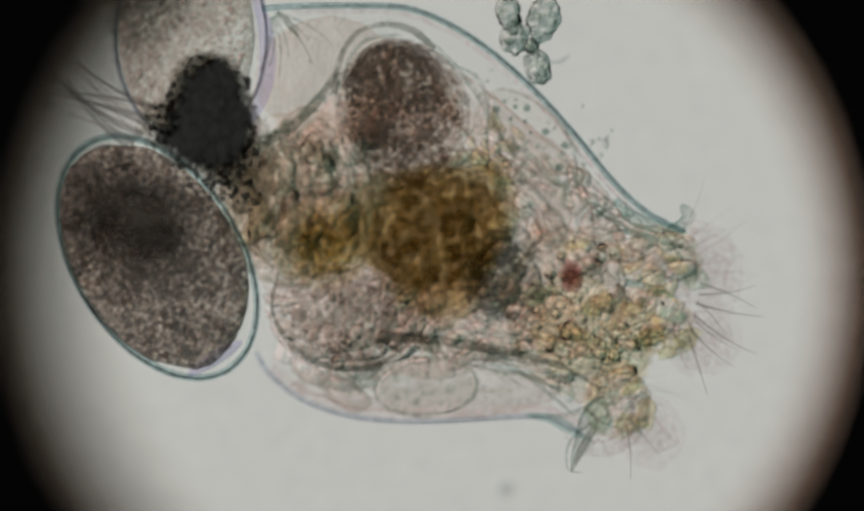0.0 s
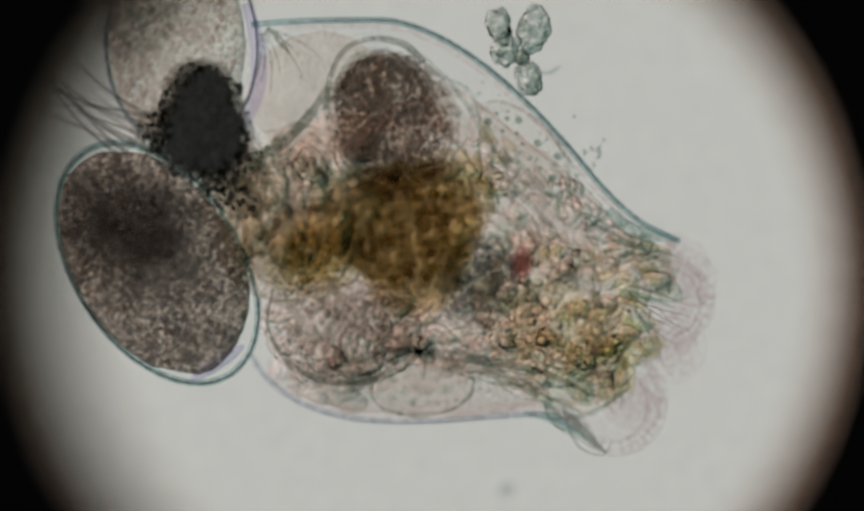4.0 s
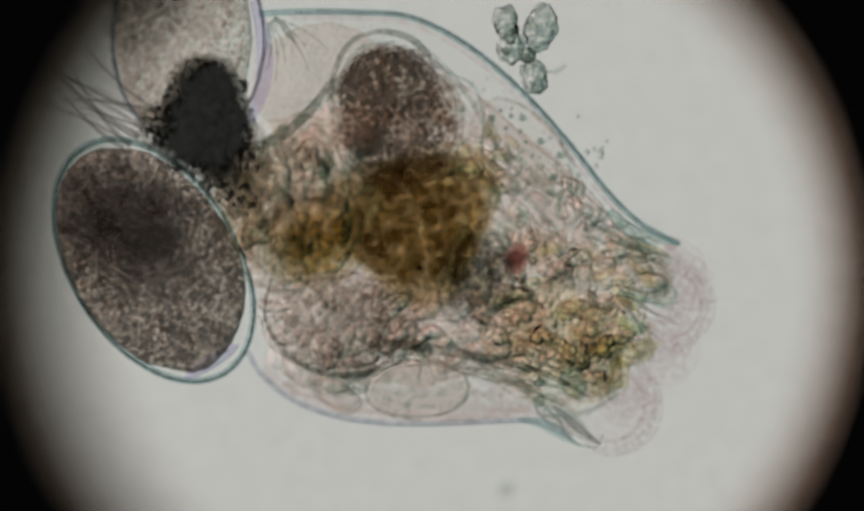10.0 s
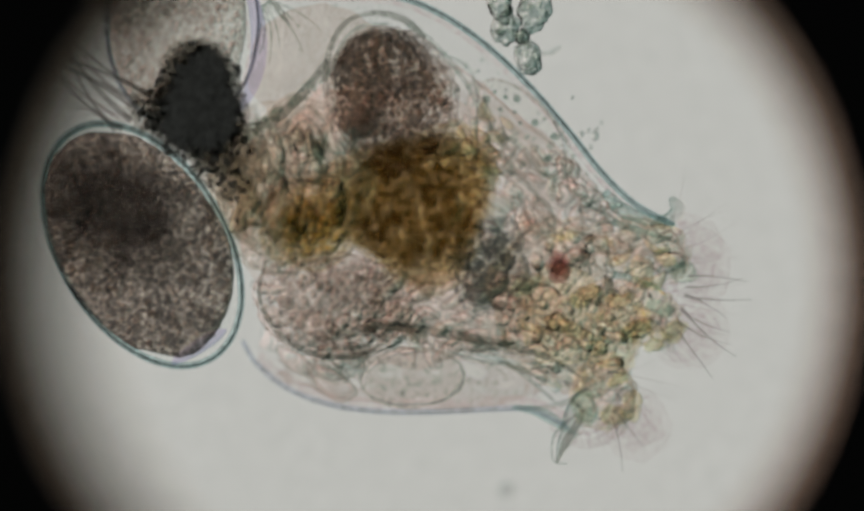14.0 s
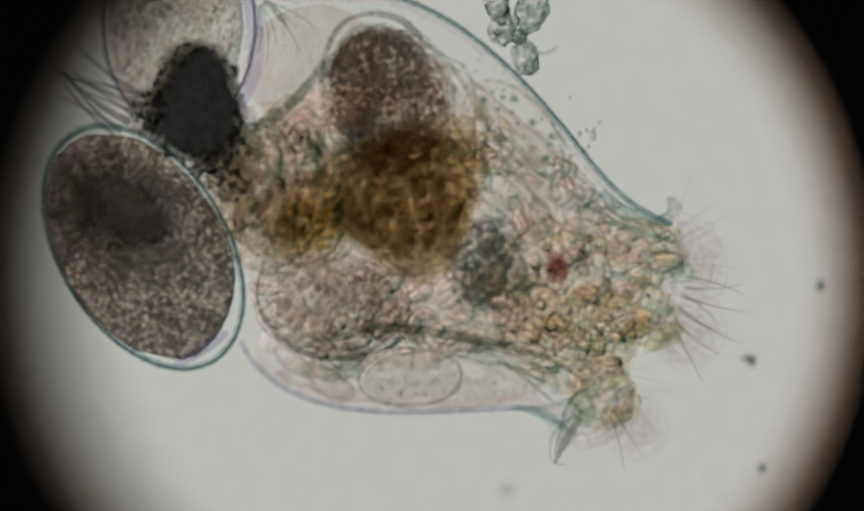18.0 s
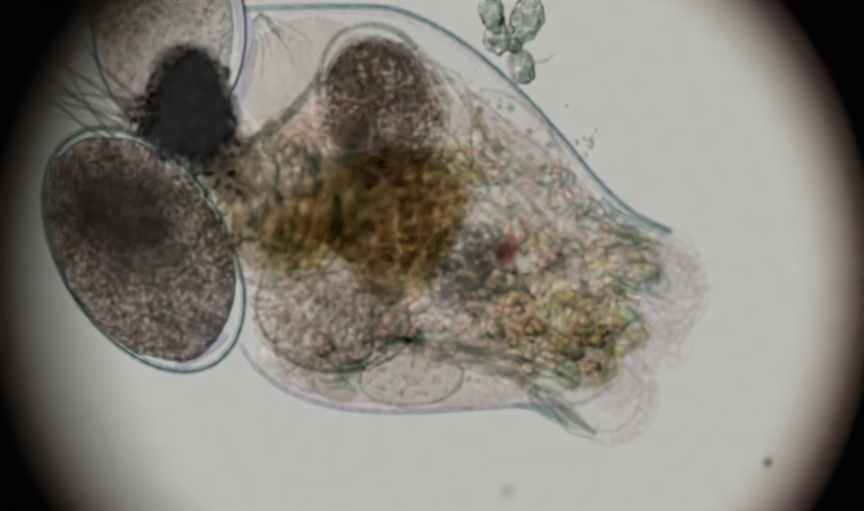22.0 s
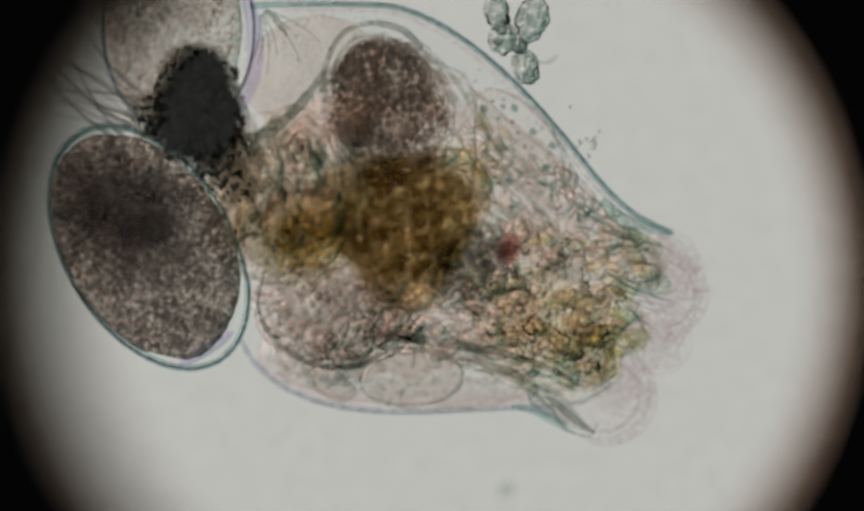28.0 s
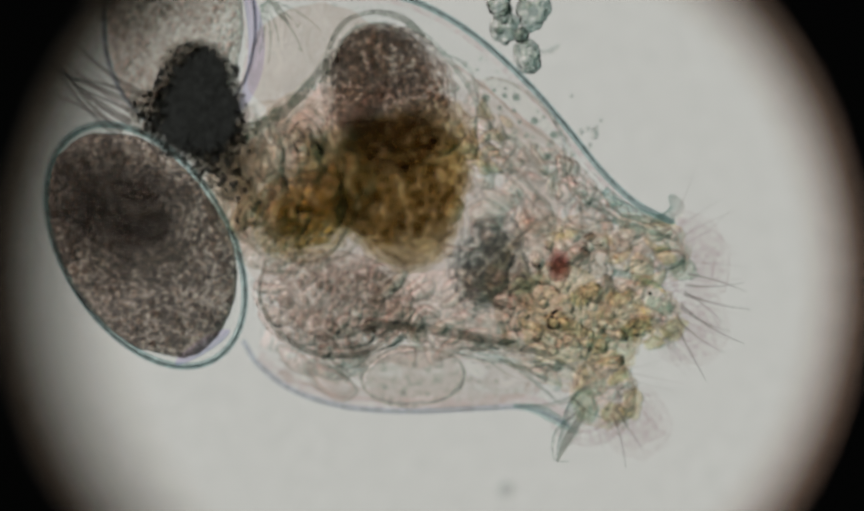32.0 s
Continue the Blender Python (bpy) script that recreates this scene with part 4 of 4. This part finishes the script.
    strand("rim", [(1098, 676, 25, 3), (1102, 645, 25, 5), (1122, 600, 25, 5), (1160, 556, 25, 2)], M_MUSCLE, veil, "dark rim of the wreath", 0.7)
    return core


build_head(rotifer, PARTS)


# ---- the eggs ----
def build_eggs():
    egg = thing("egg", put(262, 450, SLIDE_TOP), "large dark granular egg in a clear glassy shell", "egg", "eggs carried by the rotifer")
    sh = part("egg_shell", blob("egg_shell", 154, 246, 168, 0.0, 1, 5), M_EGGSHELL, egg, put(262, 450, -30, 32), "clear teal-edged shell")
    shell(sh, 4)
    # bead that paints the dark teal fringe of the egg's outline
    ring_part("rim", 262, 450, -30, 151, 243, 32, 6.5, M_TEAL_FRINGE, egg, "teal edge fringe painted round the shell")
    ob = part("embryo", blob("embryo", 146, 223, 36, 0.04, 0.8, 6, 40, 0.018), M_EMBRYO, egg, put(257, 447, -14, 31), "dark brown granular embryo")
    granules(ob, 258, 446, -14, 146, 222, 36, 32, 900, 3, 7, M_GRAIN_DARK, 20, 0.75, "brown yolk granules")
    granules(ob, 262, 452, 24, 132, 218, 12, 32, 240, 2.5, 5.5, M_FLECK, 23, 0.8, "bright yolk droplets")
    core = part("dense_yolk", nest("dense_yolk", 160, 120, 60, 8, 0.02, 0.6, 5, 41, 0.0, 0.32), M_CORE, egg, put(230, 396, -20, -35), "nearly black dense yolk")
    granules(core, 232, 400, -20, 155, 120, 40, -35, 480, 5, 11, M_GRAIN_SHADE, 41, 0.0, "dark yolk granules")
    part("fluid", blob("fluid", 58, 13, 40, 0.05, 0.8, 4, 45), M_LENS, egg, put(366, 634, -10, 32), "lilac fluid under the shell")
    egg2 = thing("egg", put(325, 40, SLIDE_TOP), "pale granular egg with a black clot in a clear shell", "egg", "eggs carried by the rotifer")
    sh = part("egg_shell", blob("egg_shell", 141, 194, 150, 0.0, 1, 5), M_EGGSHELL, egg2, put(330, 48, -48, 0), "clear lilac-edged shell")
    shell(sh, 4)
    # bead that paints the lavender fringe of the second egg's outline
    ring_part("rim", 330, 48, -48, 140, 193, 0, 4, M_LAVENDER_FRINGE, egg2, "pale lavender edge fringe painted round the shell")
    ob = part("embryo", blob("embryo", 124, 182, 36, 0.05, 0.8, 6, 42, 0.016), M_PALE, egg2, put(322, 40, -18, 0), "pale grey-brown granular yolk")
    granules(ob, 318, 40, -18, 122, 184, 36, 0, 600, 3, 7, M_GRAIN_PALE, 21, 0.75, "pale yolk granules")
    granules(ob, 252, -4, -20, 80, 74, 40, 30, 260, 6, 14, M_GRAIN_SHADE, 47, 0.0, "brown dense yolk", "dense_yolk")
    strand("fluid", [(450, -20, 10, 8), (464, 30, 10, 13), (470, 85, 10, 15), (464, 140, 10, 14), (448, 185, 10, 9), (428, 214, 10, 3)], M_LENS, egg2, "lilac fluid under the shell", 0.5)
    # rose colour fringe of the egg's right edge, painted as a strand
    strand("fold", [(440, 10, 12, 2), (450, 60, 12, 3), (451, 110, 12, 3), (440, 170, 12, 4), (428, 200, 12, 2)], M_ROSE_FRINGE, egg2, "rose edge fringe painted under the shell", 0.5)
    ob = part("clot", nest("clot", 90, 108, 34, 6, 0.06, 0.5, 5, 43, 0.08, 0.66, -0.12), M_PLUG, egg2, put(362, 198, 55, -4), "black granular clot")
    dense = part("dense_core", blob("dense_core", 54, 80, 26, 0.25, 0.4, 6, 46, 0.35, -0.16), M_CLOT, ob, put(366, 194, 80, -4), "opaque dark grey core of the clot")
    granules(dense, 362, 200, 66, 88, 114, 28, -4, 380, 3, 7, M_CLOT, 24, 0.45, "dark grey grains round the core")
    granules(ob, 362, 198, 55, 84, 108, 24, 0, 900, 4, 9, M_GRAIN_BLACK, 22, 0.72, "black granules")
    for u, v, a, b, turn, seed in ((296, 204, 62, 44, 10, 44), (352, 128, 56, 50, 0, 47), (404, 268, 66, 46, -20, 48), (404, 318, 66, 40, -38, 49)):
        lobe = part("clot", nest("clot", a, b, 30, 4, 0.14, 0.5, 5, seed, 0.12, 0.55), M_CLOT_EDGE, egg2, put(u, v, 55, turn), "fuzzy brown edge of the clot")
        granules(lobe, u, v, 55, a * 1.1, b * 1.1, 24, turn, 260, 4, 8, M_GRAIN_BLACK, seed, 0.7, "black granules")
        granules(lobe, u, v, 60, a * 0.95, b * 0.95, 24, turn, 70, 3, 7, M_CLOT, seed + 5, 0.0, "dark grey grains")
    return egg, egg2


TUFT = []
EGG_A, EGG_B = build_eggs()


def build_tuft():
    rnd = random.Random(9)
    for i in range(18):
        n = rnd.uniform(130, 230) * K
        m = put(278 - 3.5 * i + rnd.uniform(-8, 8), 178 + 4 * i, -15 + rnd.uniform(-20, 20), 150 + rnd.uniform(-8, 8)) @ Matrix.Diagonal((n, 1.5 * n, 1.5 * n, 1))
        TUFT.append((part("cilium", hair_mesh("bristle" if i in (0, 1, 5, 8, 12, 16, 17) else "cilium", rnd.choice((-0.15, 0.0, 0.12))), None, EGG_B, m, "fine dark hair between the eggs"), rnd.random()))


build_tuft()


def build_debris():
    clump = thing("debris_clump", put(945, 60, SLIDE_TOP), "clump of green-grey debris flakes in the water", "debris")
    for u, v, a, b, turn, seed in ((905, 10, 22, 34, 8, 50), (915, 55, 24, 28, -10, 54), (968, 18, 29, 42, -14, 51), (945, 70, 14, 14, 0, 55), (957, 108, 23, 30, 25, 52)):
        ob = part("flake", blob("flake", a, b, 20, 0.35, 0.6, 4, seed, 0.07), M_DEBRIS, clump, put(u, v, -10, turn), "green-grey translucent flake")
        granules(ob, u, v, -10, a, b, 14, turn, 22, 4, 9, M_GRAIN_GREEN, seed, 0.3, "green granules")
    strand("filament", [(978, 100, -90, 3), (996, 100, -90, 4), (1008, 94, -90, 4), (1016, 86, -90, 1)], M_MUSCLE, clump, "short curved filament")
    bits = thing("debris_bits", put(1065, 250, SLIDE_TOP), "tiny green and yellow debris bits beside the cuticle", "debris")
    for u, v, r in ((1053, 246, 5), (1066, 240, 4), (1078, 248, 7), (1082, 236, 3), (1070, 270, 4), (1090, 225, 3), (1036, 180, 3)):
        part("bit", blob("bit", r, r * 1.4, r, 0.4, 0.6, 2, int(u)), M_DEBRIS, bits, put(u, v, -60, u))
    return clump, bits


CLUMP, BITS = build_debris()


def build_specks():
    made = {}
    for key, r, n in (("round", 10, 1), ("round_low", 9, 1), ("star", 9, 5), ("scruffy", 7, 5), ("dash", 8, 2)):
        ob = thing("drifting_speck", put(1500, 600, SLIDE_TOP + 12), "dark green-grey speck drifting in the water", "speck", "drifting specks",
                   mesh=blob("drifting_speck", r, r * 0.95, r, 0.2, 0.7, 3, r), material=M_SPECK)
        rnd = random.Random(r)
        for k in range(n - 1):
            part("arm", blob("arm", r * 1.5, r * 0.35, r * 0.3, 0.3, 0.6, 2, k), M_SPECK, ob, put(1500 + rnd.uniform(-8, 8), 600 + rnd.uniform(-8, 8), SLIDE_TOP + 12, rnd.uniform(0, 180)))
        made[key] = ob
    return made


SPECKS = build_specks()


# ---- what moves ----
def shifted(ob_pose, du, dv, turn, pivot):
    c = at(*pivot)
    return Matrix.Translation(((du) * K, -dv * K, 0)) @ Matrix.Translation(c) @ pose(0, 0, 0, 0, 0, -turn) @ Matrix.Translation(-c) @ ob_pose


def motions():
    # the body's drift: seconds, to the right, downwards, turn
    drift = [(0, 22.5, 17.7, -0.62), (0.5, 22.3, 17.9, -0.52), (1, 21.4, 24.3, -0.36), (1.5, 17.4, 35.6, -2.1), (2, 15.2, 40.5, -2.41), (2.5, 13.4, 47.9, -1.81), (3, 12.4, 51.7, -1.65), (3.5, 10.1, 50.5, -1.78), (5.5, 20.5, 19.2, -0.86),
             (6, 21.3, 19.8, -0.86), (6.5, 19.1, 17.9, -0.49), (7, 16.5, 13, 0.28), (7.5, 18.1, 27.3, -1.13), (8, 12.6, 36.5, -0.66), (8.5, 7.8, 35.5, 0.19), (9, 14.6, 40.2, -1.03), (9.5, 15.5, 19.7, 0.49), (10, 11.1, 30.4, 0.28),
             (10.5, 9.4, 38.3, -0.86), (11, 12.5, 41, -2.07), (11.5, 7.1, 49.3, -1.84), (12, 5.3, 44.9, -1.55), (12.5, 3.5, 16.2, 0.09), (13, 0, 0, 0), (13.5, 1.1, -3.3, -0.03), (14, 1.2, -2.9, 0.13), (14.5, -2.7, 14.7, -1.36),
             (16.5, -3.6, 24.4, -1.67), (17, -8, 26.1, -1.37), (17.5, -3.5, 5.4, -0.42), (18, -3, -1.4, -0.03), (18.5, -2.5, -1.1, -0.26), (19, 0.9, 1.9, -0.59), (19.5, -1.8, -2.5, -0.14), (20, -5.6, 10.3, -0.76), (20.5, -8.7, 20.6, -1.16),
             (21, -9, 23.9, -1.26), (21.5, -8.4, 17.9, -0.49), (22, -5.9, 21, -1.01), (22.5, -10, 17.9, -0.99), (23, -8.2, 10.6, -0.74), (23.5, -0.8, 5.4, -0.95), (24, 0.9, -0.6, -0.51), (24.5, -1.5, -2.9, 0.13), (25, 1.4, 2.1, -0.38),
             (25.5, -1, -3.3, 0.26), (27.5, -1.7, 5.4, 0.21), (28, -1.8, 15.2, -0.11), (28.5, -1.5, 18.7, -0.57), (29, -6.5, 22, -0.66), (29.5, -16.5, 3.6, -1.73), (30, -16.6, 1.8, -0.59), (30.5, -14.2, 6.8, -0.78), (31, -5.4, 29.6, -1.91),
             (31.5, 1.6, 1.9, -0.5), (32, 1.1, -4.6, -0.11)]
    for ob in (rotifer, CLUMP, BITS):
        base = WORLD_OF[ob]
        walk(ob, [(t, shifted(base, du, dv, a, (660, 400, 0))) for t, du, dv, a in drift])
    # the eggs swing on their stalks
    swing = [(0, 23.7, 15.7, -0.31), (0.5, 23.6, 17.7, -0.34), (1, 21.5, 14.9, -0.46), (1.5, 25.7, 23, -1.19), (2, 29.8, 26.2, -1.62), (2.5, 29.9, 26.2, -1.72), (3, 31.5, 29.2, -1.62), (3.5, 27.5, 26.7, -1.72), (5.5, 24.1, 17, -0.4),
             (6, 23.6, 16.9, -0.44), (6.5, 21.6, 17.1, -0.36), (7, 17.1, 13.3, -0.26), (7.5, 21, 17.8, -0.51), (8, 21.5, 20.3, -1.04), (8.5, 20.4, 22.9, -0.74), (9, 24.6, 25.9, -1.04), (9.5, 14.7, 17.2, -0.11), (10, 17.6, 21.8, -0.32),
             (10.5, 16.2, 23.6, -0.69), (11, 17.1, 25.9, -0.83), (11.5, 18.6, 25.9, -1.52), (12, 18.4, 24.4, -1.72), (12.5, 7, 14.1, -0.11), (13, 0, 0, 0), (13.5, -3.1, -4.5, 0.01), (14, -4.5, -5.3, 0.12), (14.5, 5.7, 3.6, -0.48),
             (16.5, 0, 9.2, 0), (17, 0, 9.2, 0), (17.5, 1.5, 3.1, 0), (18, -1.5, -1.5, 0), (18.5, -1.5, -4.5, 0), (19, -1.5, -3, 0), (19.5, -7.7, 0, 0), (20, -3.1, 3.1, 0), (20.5, -1.5, 6.2, 0),
             (21, 0, 6.2, 0), (21.5, 0, 1.6, 0), (22, 1.5, 3.1, 0), (22.5, 1.5, 3.1, 0), (23, 1.5, 3.1, 0), (23.5, 4.6, 0, 0), (24, 4.6, -3, 0), (24.5, 0, -4.5, 0), (25, 4.6, -3, 0),
             (25.5, 1.5, -4.5, 0), (27.5, 1.5, -3, 0), (28, 7.6, -1.5, 0), (28.5, 6.1, 1.6, 0), (29, 1.5, 4.6, 0), (29.5, 2.9, 6.2, 0), (30, 5.9, 6.2, 0), (30.5, 9, 4.6, 0), (31, 6.1, 4.6, 0),
             (31.5, 1.5, -1.5, 0), (32, 1.5, -4.5, 0)]
    walk(EGG_A, [(t, shifted(WORLD_OF[EGG_A], du, dv, a, (428, 600, 0))) for t, du, dv, a in swing])
    swing = [(0, 17.6, 17.8, -1.05), (0.5, 17.1, 20.4, -1.12), (1, 19.2, 18.2, -0.39), (1.5, 8.1, 29, -2.76), (2, 4.6, 31.5, -3), (2.5, 2.4, 34.6, -3), (3, 4.9, 35.5, -3), (3.5, 1.6, 35, -3), (5.5, 15.5, 19.6, -1.19),
             (6, 15.6, 19.5, -1.2), (6.5, 15.7, 20, -1.32), (7, 16.5, 14.3, -0.02), (7.5, 12.4, 20, -1.05), (8, 8.1, 27.4, -2.2), (8.5, 9.1, 29.2, -1.8), (9, 4.9, 31.5, -3), (9.5, 15.9, 17.6, 0.13), (10, 11.9, 22.4, -0.6),
             (10.5, 7.9, 25.7, -1), (11, 2.1, 30.2, -1.73), (11.5, -2.1, 33.7, -3), (12, -4.4, 34.4, -3), (12.5, 2.6, 17.7, -0.77), (13, 0, 0, 0), (13.5, -1.5, -6.1, 0.14), (14, -0.3, -6.4, 0.48), (14.5, -12.2, 5.5, -2.81),
             (16.5, -19.8, 5.4, -2.89), (17, -20.8, 7.6, -2.75), (17.5, -8.8, 1.9, -1.53), (18, -4.1, -3, -0.53), (18.5, -5.1, -3.6, -0.6), (19, -10.7, -2.5, -3), (19.5, -8.7, -8, -0.17), (20, -13.3, -1.6, -1.82), (20.5, -18, 5.8, -2.35),
             (21, -18.3, 5.7, -2.64), (21.5, -15.7, 3.4, -2.31), (22, -16.2, 4, -2.57), (22.5, -21.6, -2.5, -3), (23, -18.4, 2.7, -2.35), (23.5, -9.1, 0.4, -2.09), (24, -4.4, -1.6, -1.45), (24.5, -1.9, -3.6, -0.31), (25, -3.2, -2, -1.32),
             (25.5, -3.7, -3.8, -0.78), (27.5, -4.7, -2.4, -1.05), (28, -4, 2.1, -1.8), (28.5, -6.7, 3.9, -2.04), (29, -14.2, 4.7, -2.12), (29.5, -24.9, -9.9, -3), (30, -22.1, -6.9, -3), (30.5, -27.2, -6.2, -3), (31, -17.7, 9.1, -3),
             (31.5, -6, -2.2, -1.19), (32, -3.3, -3.9, -0.87)]
    walk(EGG_B, [(t, shifted(WORLD_OF[EGG_B], du, dv, a, (330, 150, 0))) for t, du, dv, a in swing])
    # the belly stays behind when the back is drawn down
    belly = [(0, -2.7), (0.5, -2.8), (1, -9.1), (1.5, -21), (2, -24.5), (2.5, -31.7), (3, -34), (3.5, -32.8), (5.5, -5.8), (6, -6.4), (6.5, -4.4), (7, -0.7), (7.5, -15.5), (8, -19.9), (8.5, -15.5), (9, -20.7), (9.5, -1.2), (10, -12),
             (10.5, -18.7), (11, -20.4), (11.5, -30), (12, -25.5), (12.5, -4), (13, 0), (13.5, -1.3), (14, -0.2), (14.5, -16.8), (16.5, -26.6), (17, -28.1), (17.5, -8.7), (18, -1.7), (18.5, -2.1), (19, -6.7), (19.5, -3.7), (20, -15.1), (20.5, -22.6),
             (21, -27.4), (21.5, -21.2), (22, -24.5), (22.5, -22.8), (23, -15.5), (23.5, -10.3), (24, -4.2), (24.5, -3.3), (25, -6.9), (25.5, -1.2), (27.5, -11.5), (28, -18.3), (28.5, -22), (29, -26.8), (29.5, -2.7), (30, -3.6), (30.5, -10.2), (31, -34.9),
             (31.5, -6.6), (32, -0.1)]
    inv = WORLD_OF[rotifer].inverted()
    for ob in PARTS["belly"]:
        base = WORLD_OF[ob]
        walk(ob, [(t, inv @ Matrix.Translation((0, -dv * K, 0)) @ base) for t, dv in belly])

    # the crown drawn in (1) and spread (0)
    drawn = [(0, 0), (0.3, 0), (0.6, 0.6), (1, 1), (3.5, 1), (5, 0.3), (5.5, 0.05), (6.6, 0), (7, 0.7), (7.5, 0.7), (8, 1), (8.6, 1), (9, 0.05), (9.2, 0.3), (9.6, 0.95), (10.7, 1), (11.1, 0.4), (11.5, 0.1), (12, 0),
             (19.3, 0), (19.6, 0.85), (20, 1), (22.6, 1), (23, 0.4), (23.5, 0.1), (24, 0.3), (24.5, 0.8), (25, 0.6), (25.5, 0.8), (27.5, 1), (28.1, 1), (28.6, 0.75), (29.1, 0.5), (29.5, 0.6), (30, 0.4), (30.5, 0.1), (31, 0), (32, 0)]
    for key, du, dv, turn in (("head", -40, -10, 0), ("upper", -40, 0, 6), ("middle", -60, -6, 4), ("lower", -36, -84, -10), ("hook", -110, -14, -80), ("palp", -78, 30, 10), ("eye", -88, -50, 20), ("mastax", -34, -14, 12)):
        base = WORLD_OF[PARTS[key]]
        c = base.translation
        rows = []
        for t, q in drawn:
            m = Matrix.Translation((du * q * K, -dv * q * K, 0)) @ Matrix.Translation(c) @ pose(0, 0, 0, 0, 0, -turn * q) @ Matrix.Translation(-c) @ base
            rows.append((t, inv @ m))
        walk(PARTS[key], rows)
    for key, du, dv in (("wreath_a", -60, 10), ("wreath_b", -40, 20)):
        base = WORLD_OF[PARTS[key]]
        walk(PARTS[key], [(t, inv @ Matrix.Translation((du * (1 - q) * K, -dv * (1 - q) * K, 0)) @ base) for t, q in drawn])

    # the stomach's churning
    churn = [(0, 13, 3), (1, -32, -10), (2, -19, -40), (3, -24, -30), (5.5, 5, -40), (6, 16, -46), (7, -12, -31), (8, -19, -28), (9, -8, -18), (10, -9, -31), (11, -7, 2), (12, 3, -30), (13, 0, 0), (14, 0, -30), (17, -30, -36),
             (18, -14, -48), (19, -7, -20), (20, -30, -60), (21, -29, -42), (22, -36, -35), (23, -18, -44), (24, -27, -25), (25, -21, -27), (25.5, -15, -60), (27.5, -30, -27), (28, -18, -15), (29, -33, -36), (29.5, -42, -58),
             (30, -34, -75), (31, -22, -52), (32, -36, -70)]
    for key, share, roll in (("stomach", 1.0, 0.3), ("ovary", 0.1, 0.15), ("gut", 0.35, 0.3)):
        base = WORLD_OF[PARTS[key]]
        walk(PARTS[key], [(t, inv @ Matrix.Translation((du * share * K, -dv * share * K, 0)) @ base @ pose(0, 0, 0, 0, 0, (du - dv) * roll)) for t, du, dv in churn])

    # beating hairs
    for ob, ph in CILIA + TUFT:
        base = ob.matrix_basis.copy()
        beat = 14 if ob.parent is not EGG_B else 12
        pulled = 0.8 if ob.parent in (PARTS["upper"], PARTS["middle"], PARTS["lower"]) else 0.0
        rows = []
        for k in range(81):
            q = float(np.interp(k * 0.4, [d[0] for d in drawn], [d[1] for d in drawn]))
            rows.append((k * 0.4, base @ pose(-pulled * q, 0, 0) @ pose(0, 0, 0, 0, 0, beat * math.sin(2.1 * k + 6.28 * ph) * (0.5 + 0.5 * math.sin(0.37 * k + ph)))))
        walk(ob, rows)

    ways = {"round": [(0, 1700, 380), (14.5, 1640, 420), (16.5, 1554, 518), (17, 1521, 547), (17.5, 1513, 548), (18, 1490, 519), (18.5, 1462, 479), (19, 1436, 470), (19.6, 1398, 412), (20, 1468, 506), (20.5, 1465, 628), (21, 1439, 707),
                      (21.5, 1436, 735), (22, 1392, 838), (22.5, 1350, 960), (32, 1330, 1080)],
            "round_low": [(0, 1720, 500), (14.5, 1640, 620), (16.5, 1504, 769), (17, 1456, 822), (17.5, 1419, 847), (18, 1384, 850), (19, 1352, 858), (19.6, 1358, 831), (20, 1370, 915), (20.5, 1380, 980), (32, 1380, 1090)],
            "star": [(0, 1720, 300), (14.5, 1600, 380), (16.5, 1390, 600), (17, 1372, 646), (18, 1364, 655), (19, 1361, 665), (19.6, 1377, 635), (20, 1378, 722), (20.5, 1389, 805), (21, 1369, 878), (21.5, 1366, 902), (22, 1330, 980), (32, 1310, 1090)],
            "scruffy": [(0, 1030, 690), (19.5, 1040, 690), (20, 1090, 730), (20.5, 1137, 767), (21, 1133, 836), (21.5, 1141, 863), (22, 1160, 980), (32, 1160, 1090)],
            "dash": [(0, 1720, 740), (27.5, 1640, 750), (28.8, 1530, 772), (29.0, 1500, 778), (29.2, 1440, 780), (29.8, 1400, 960), (32, 1380, 1090)]}
    for ob in TUBE:
        walk(ob, [(t, pose(0, 0, -low * K)) for t, low in FOCUS])
    for key, rows in ways.items():
        walk(SPECKS[key], [(t, put(u, v, SLIDE_TOP + 12, 25 * t)) for t, u, v in rows])


motions()
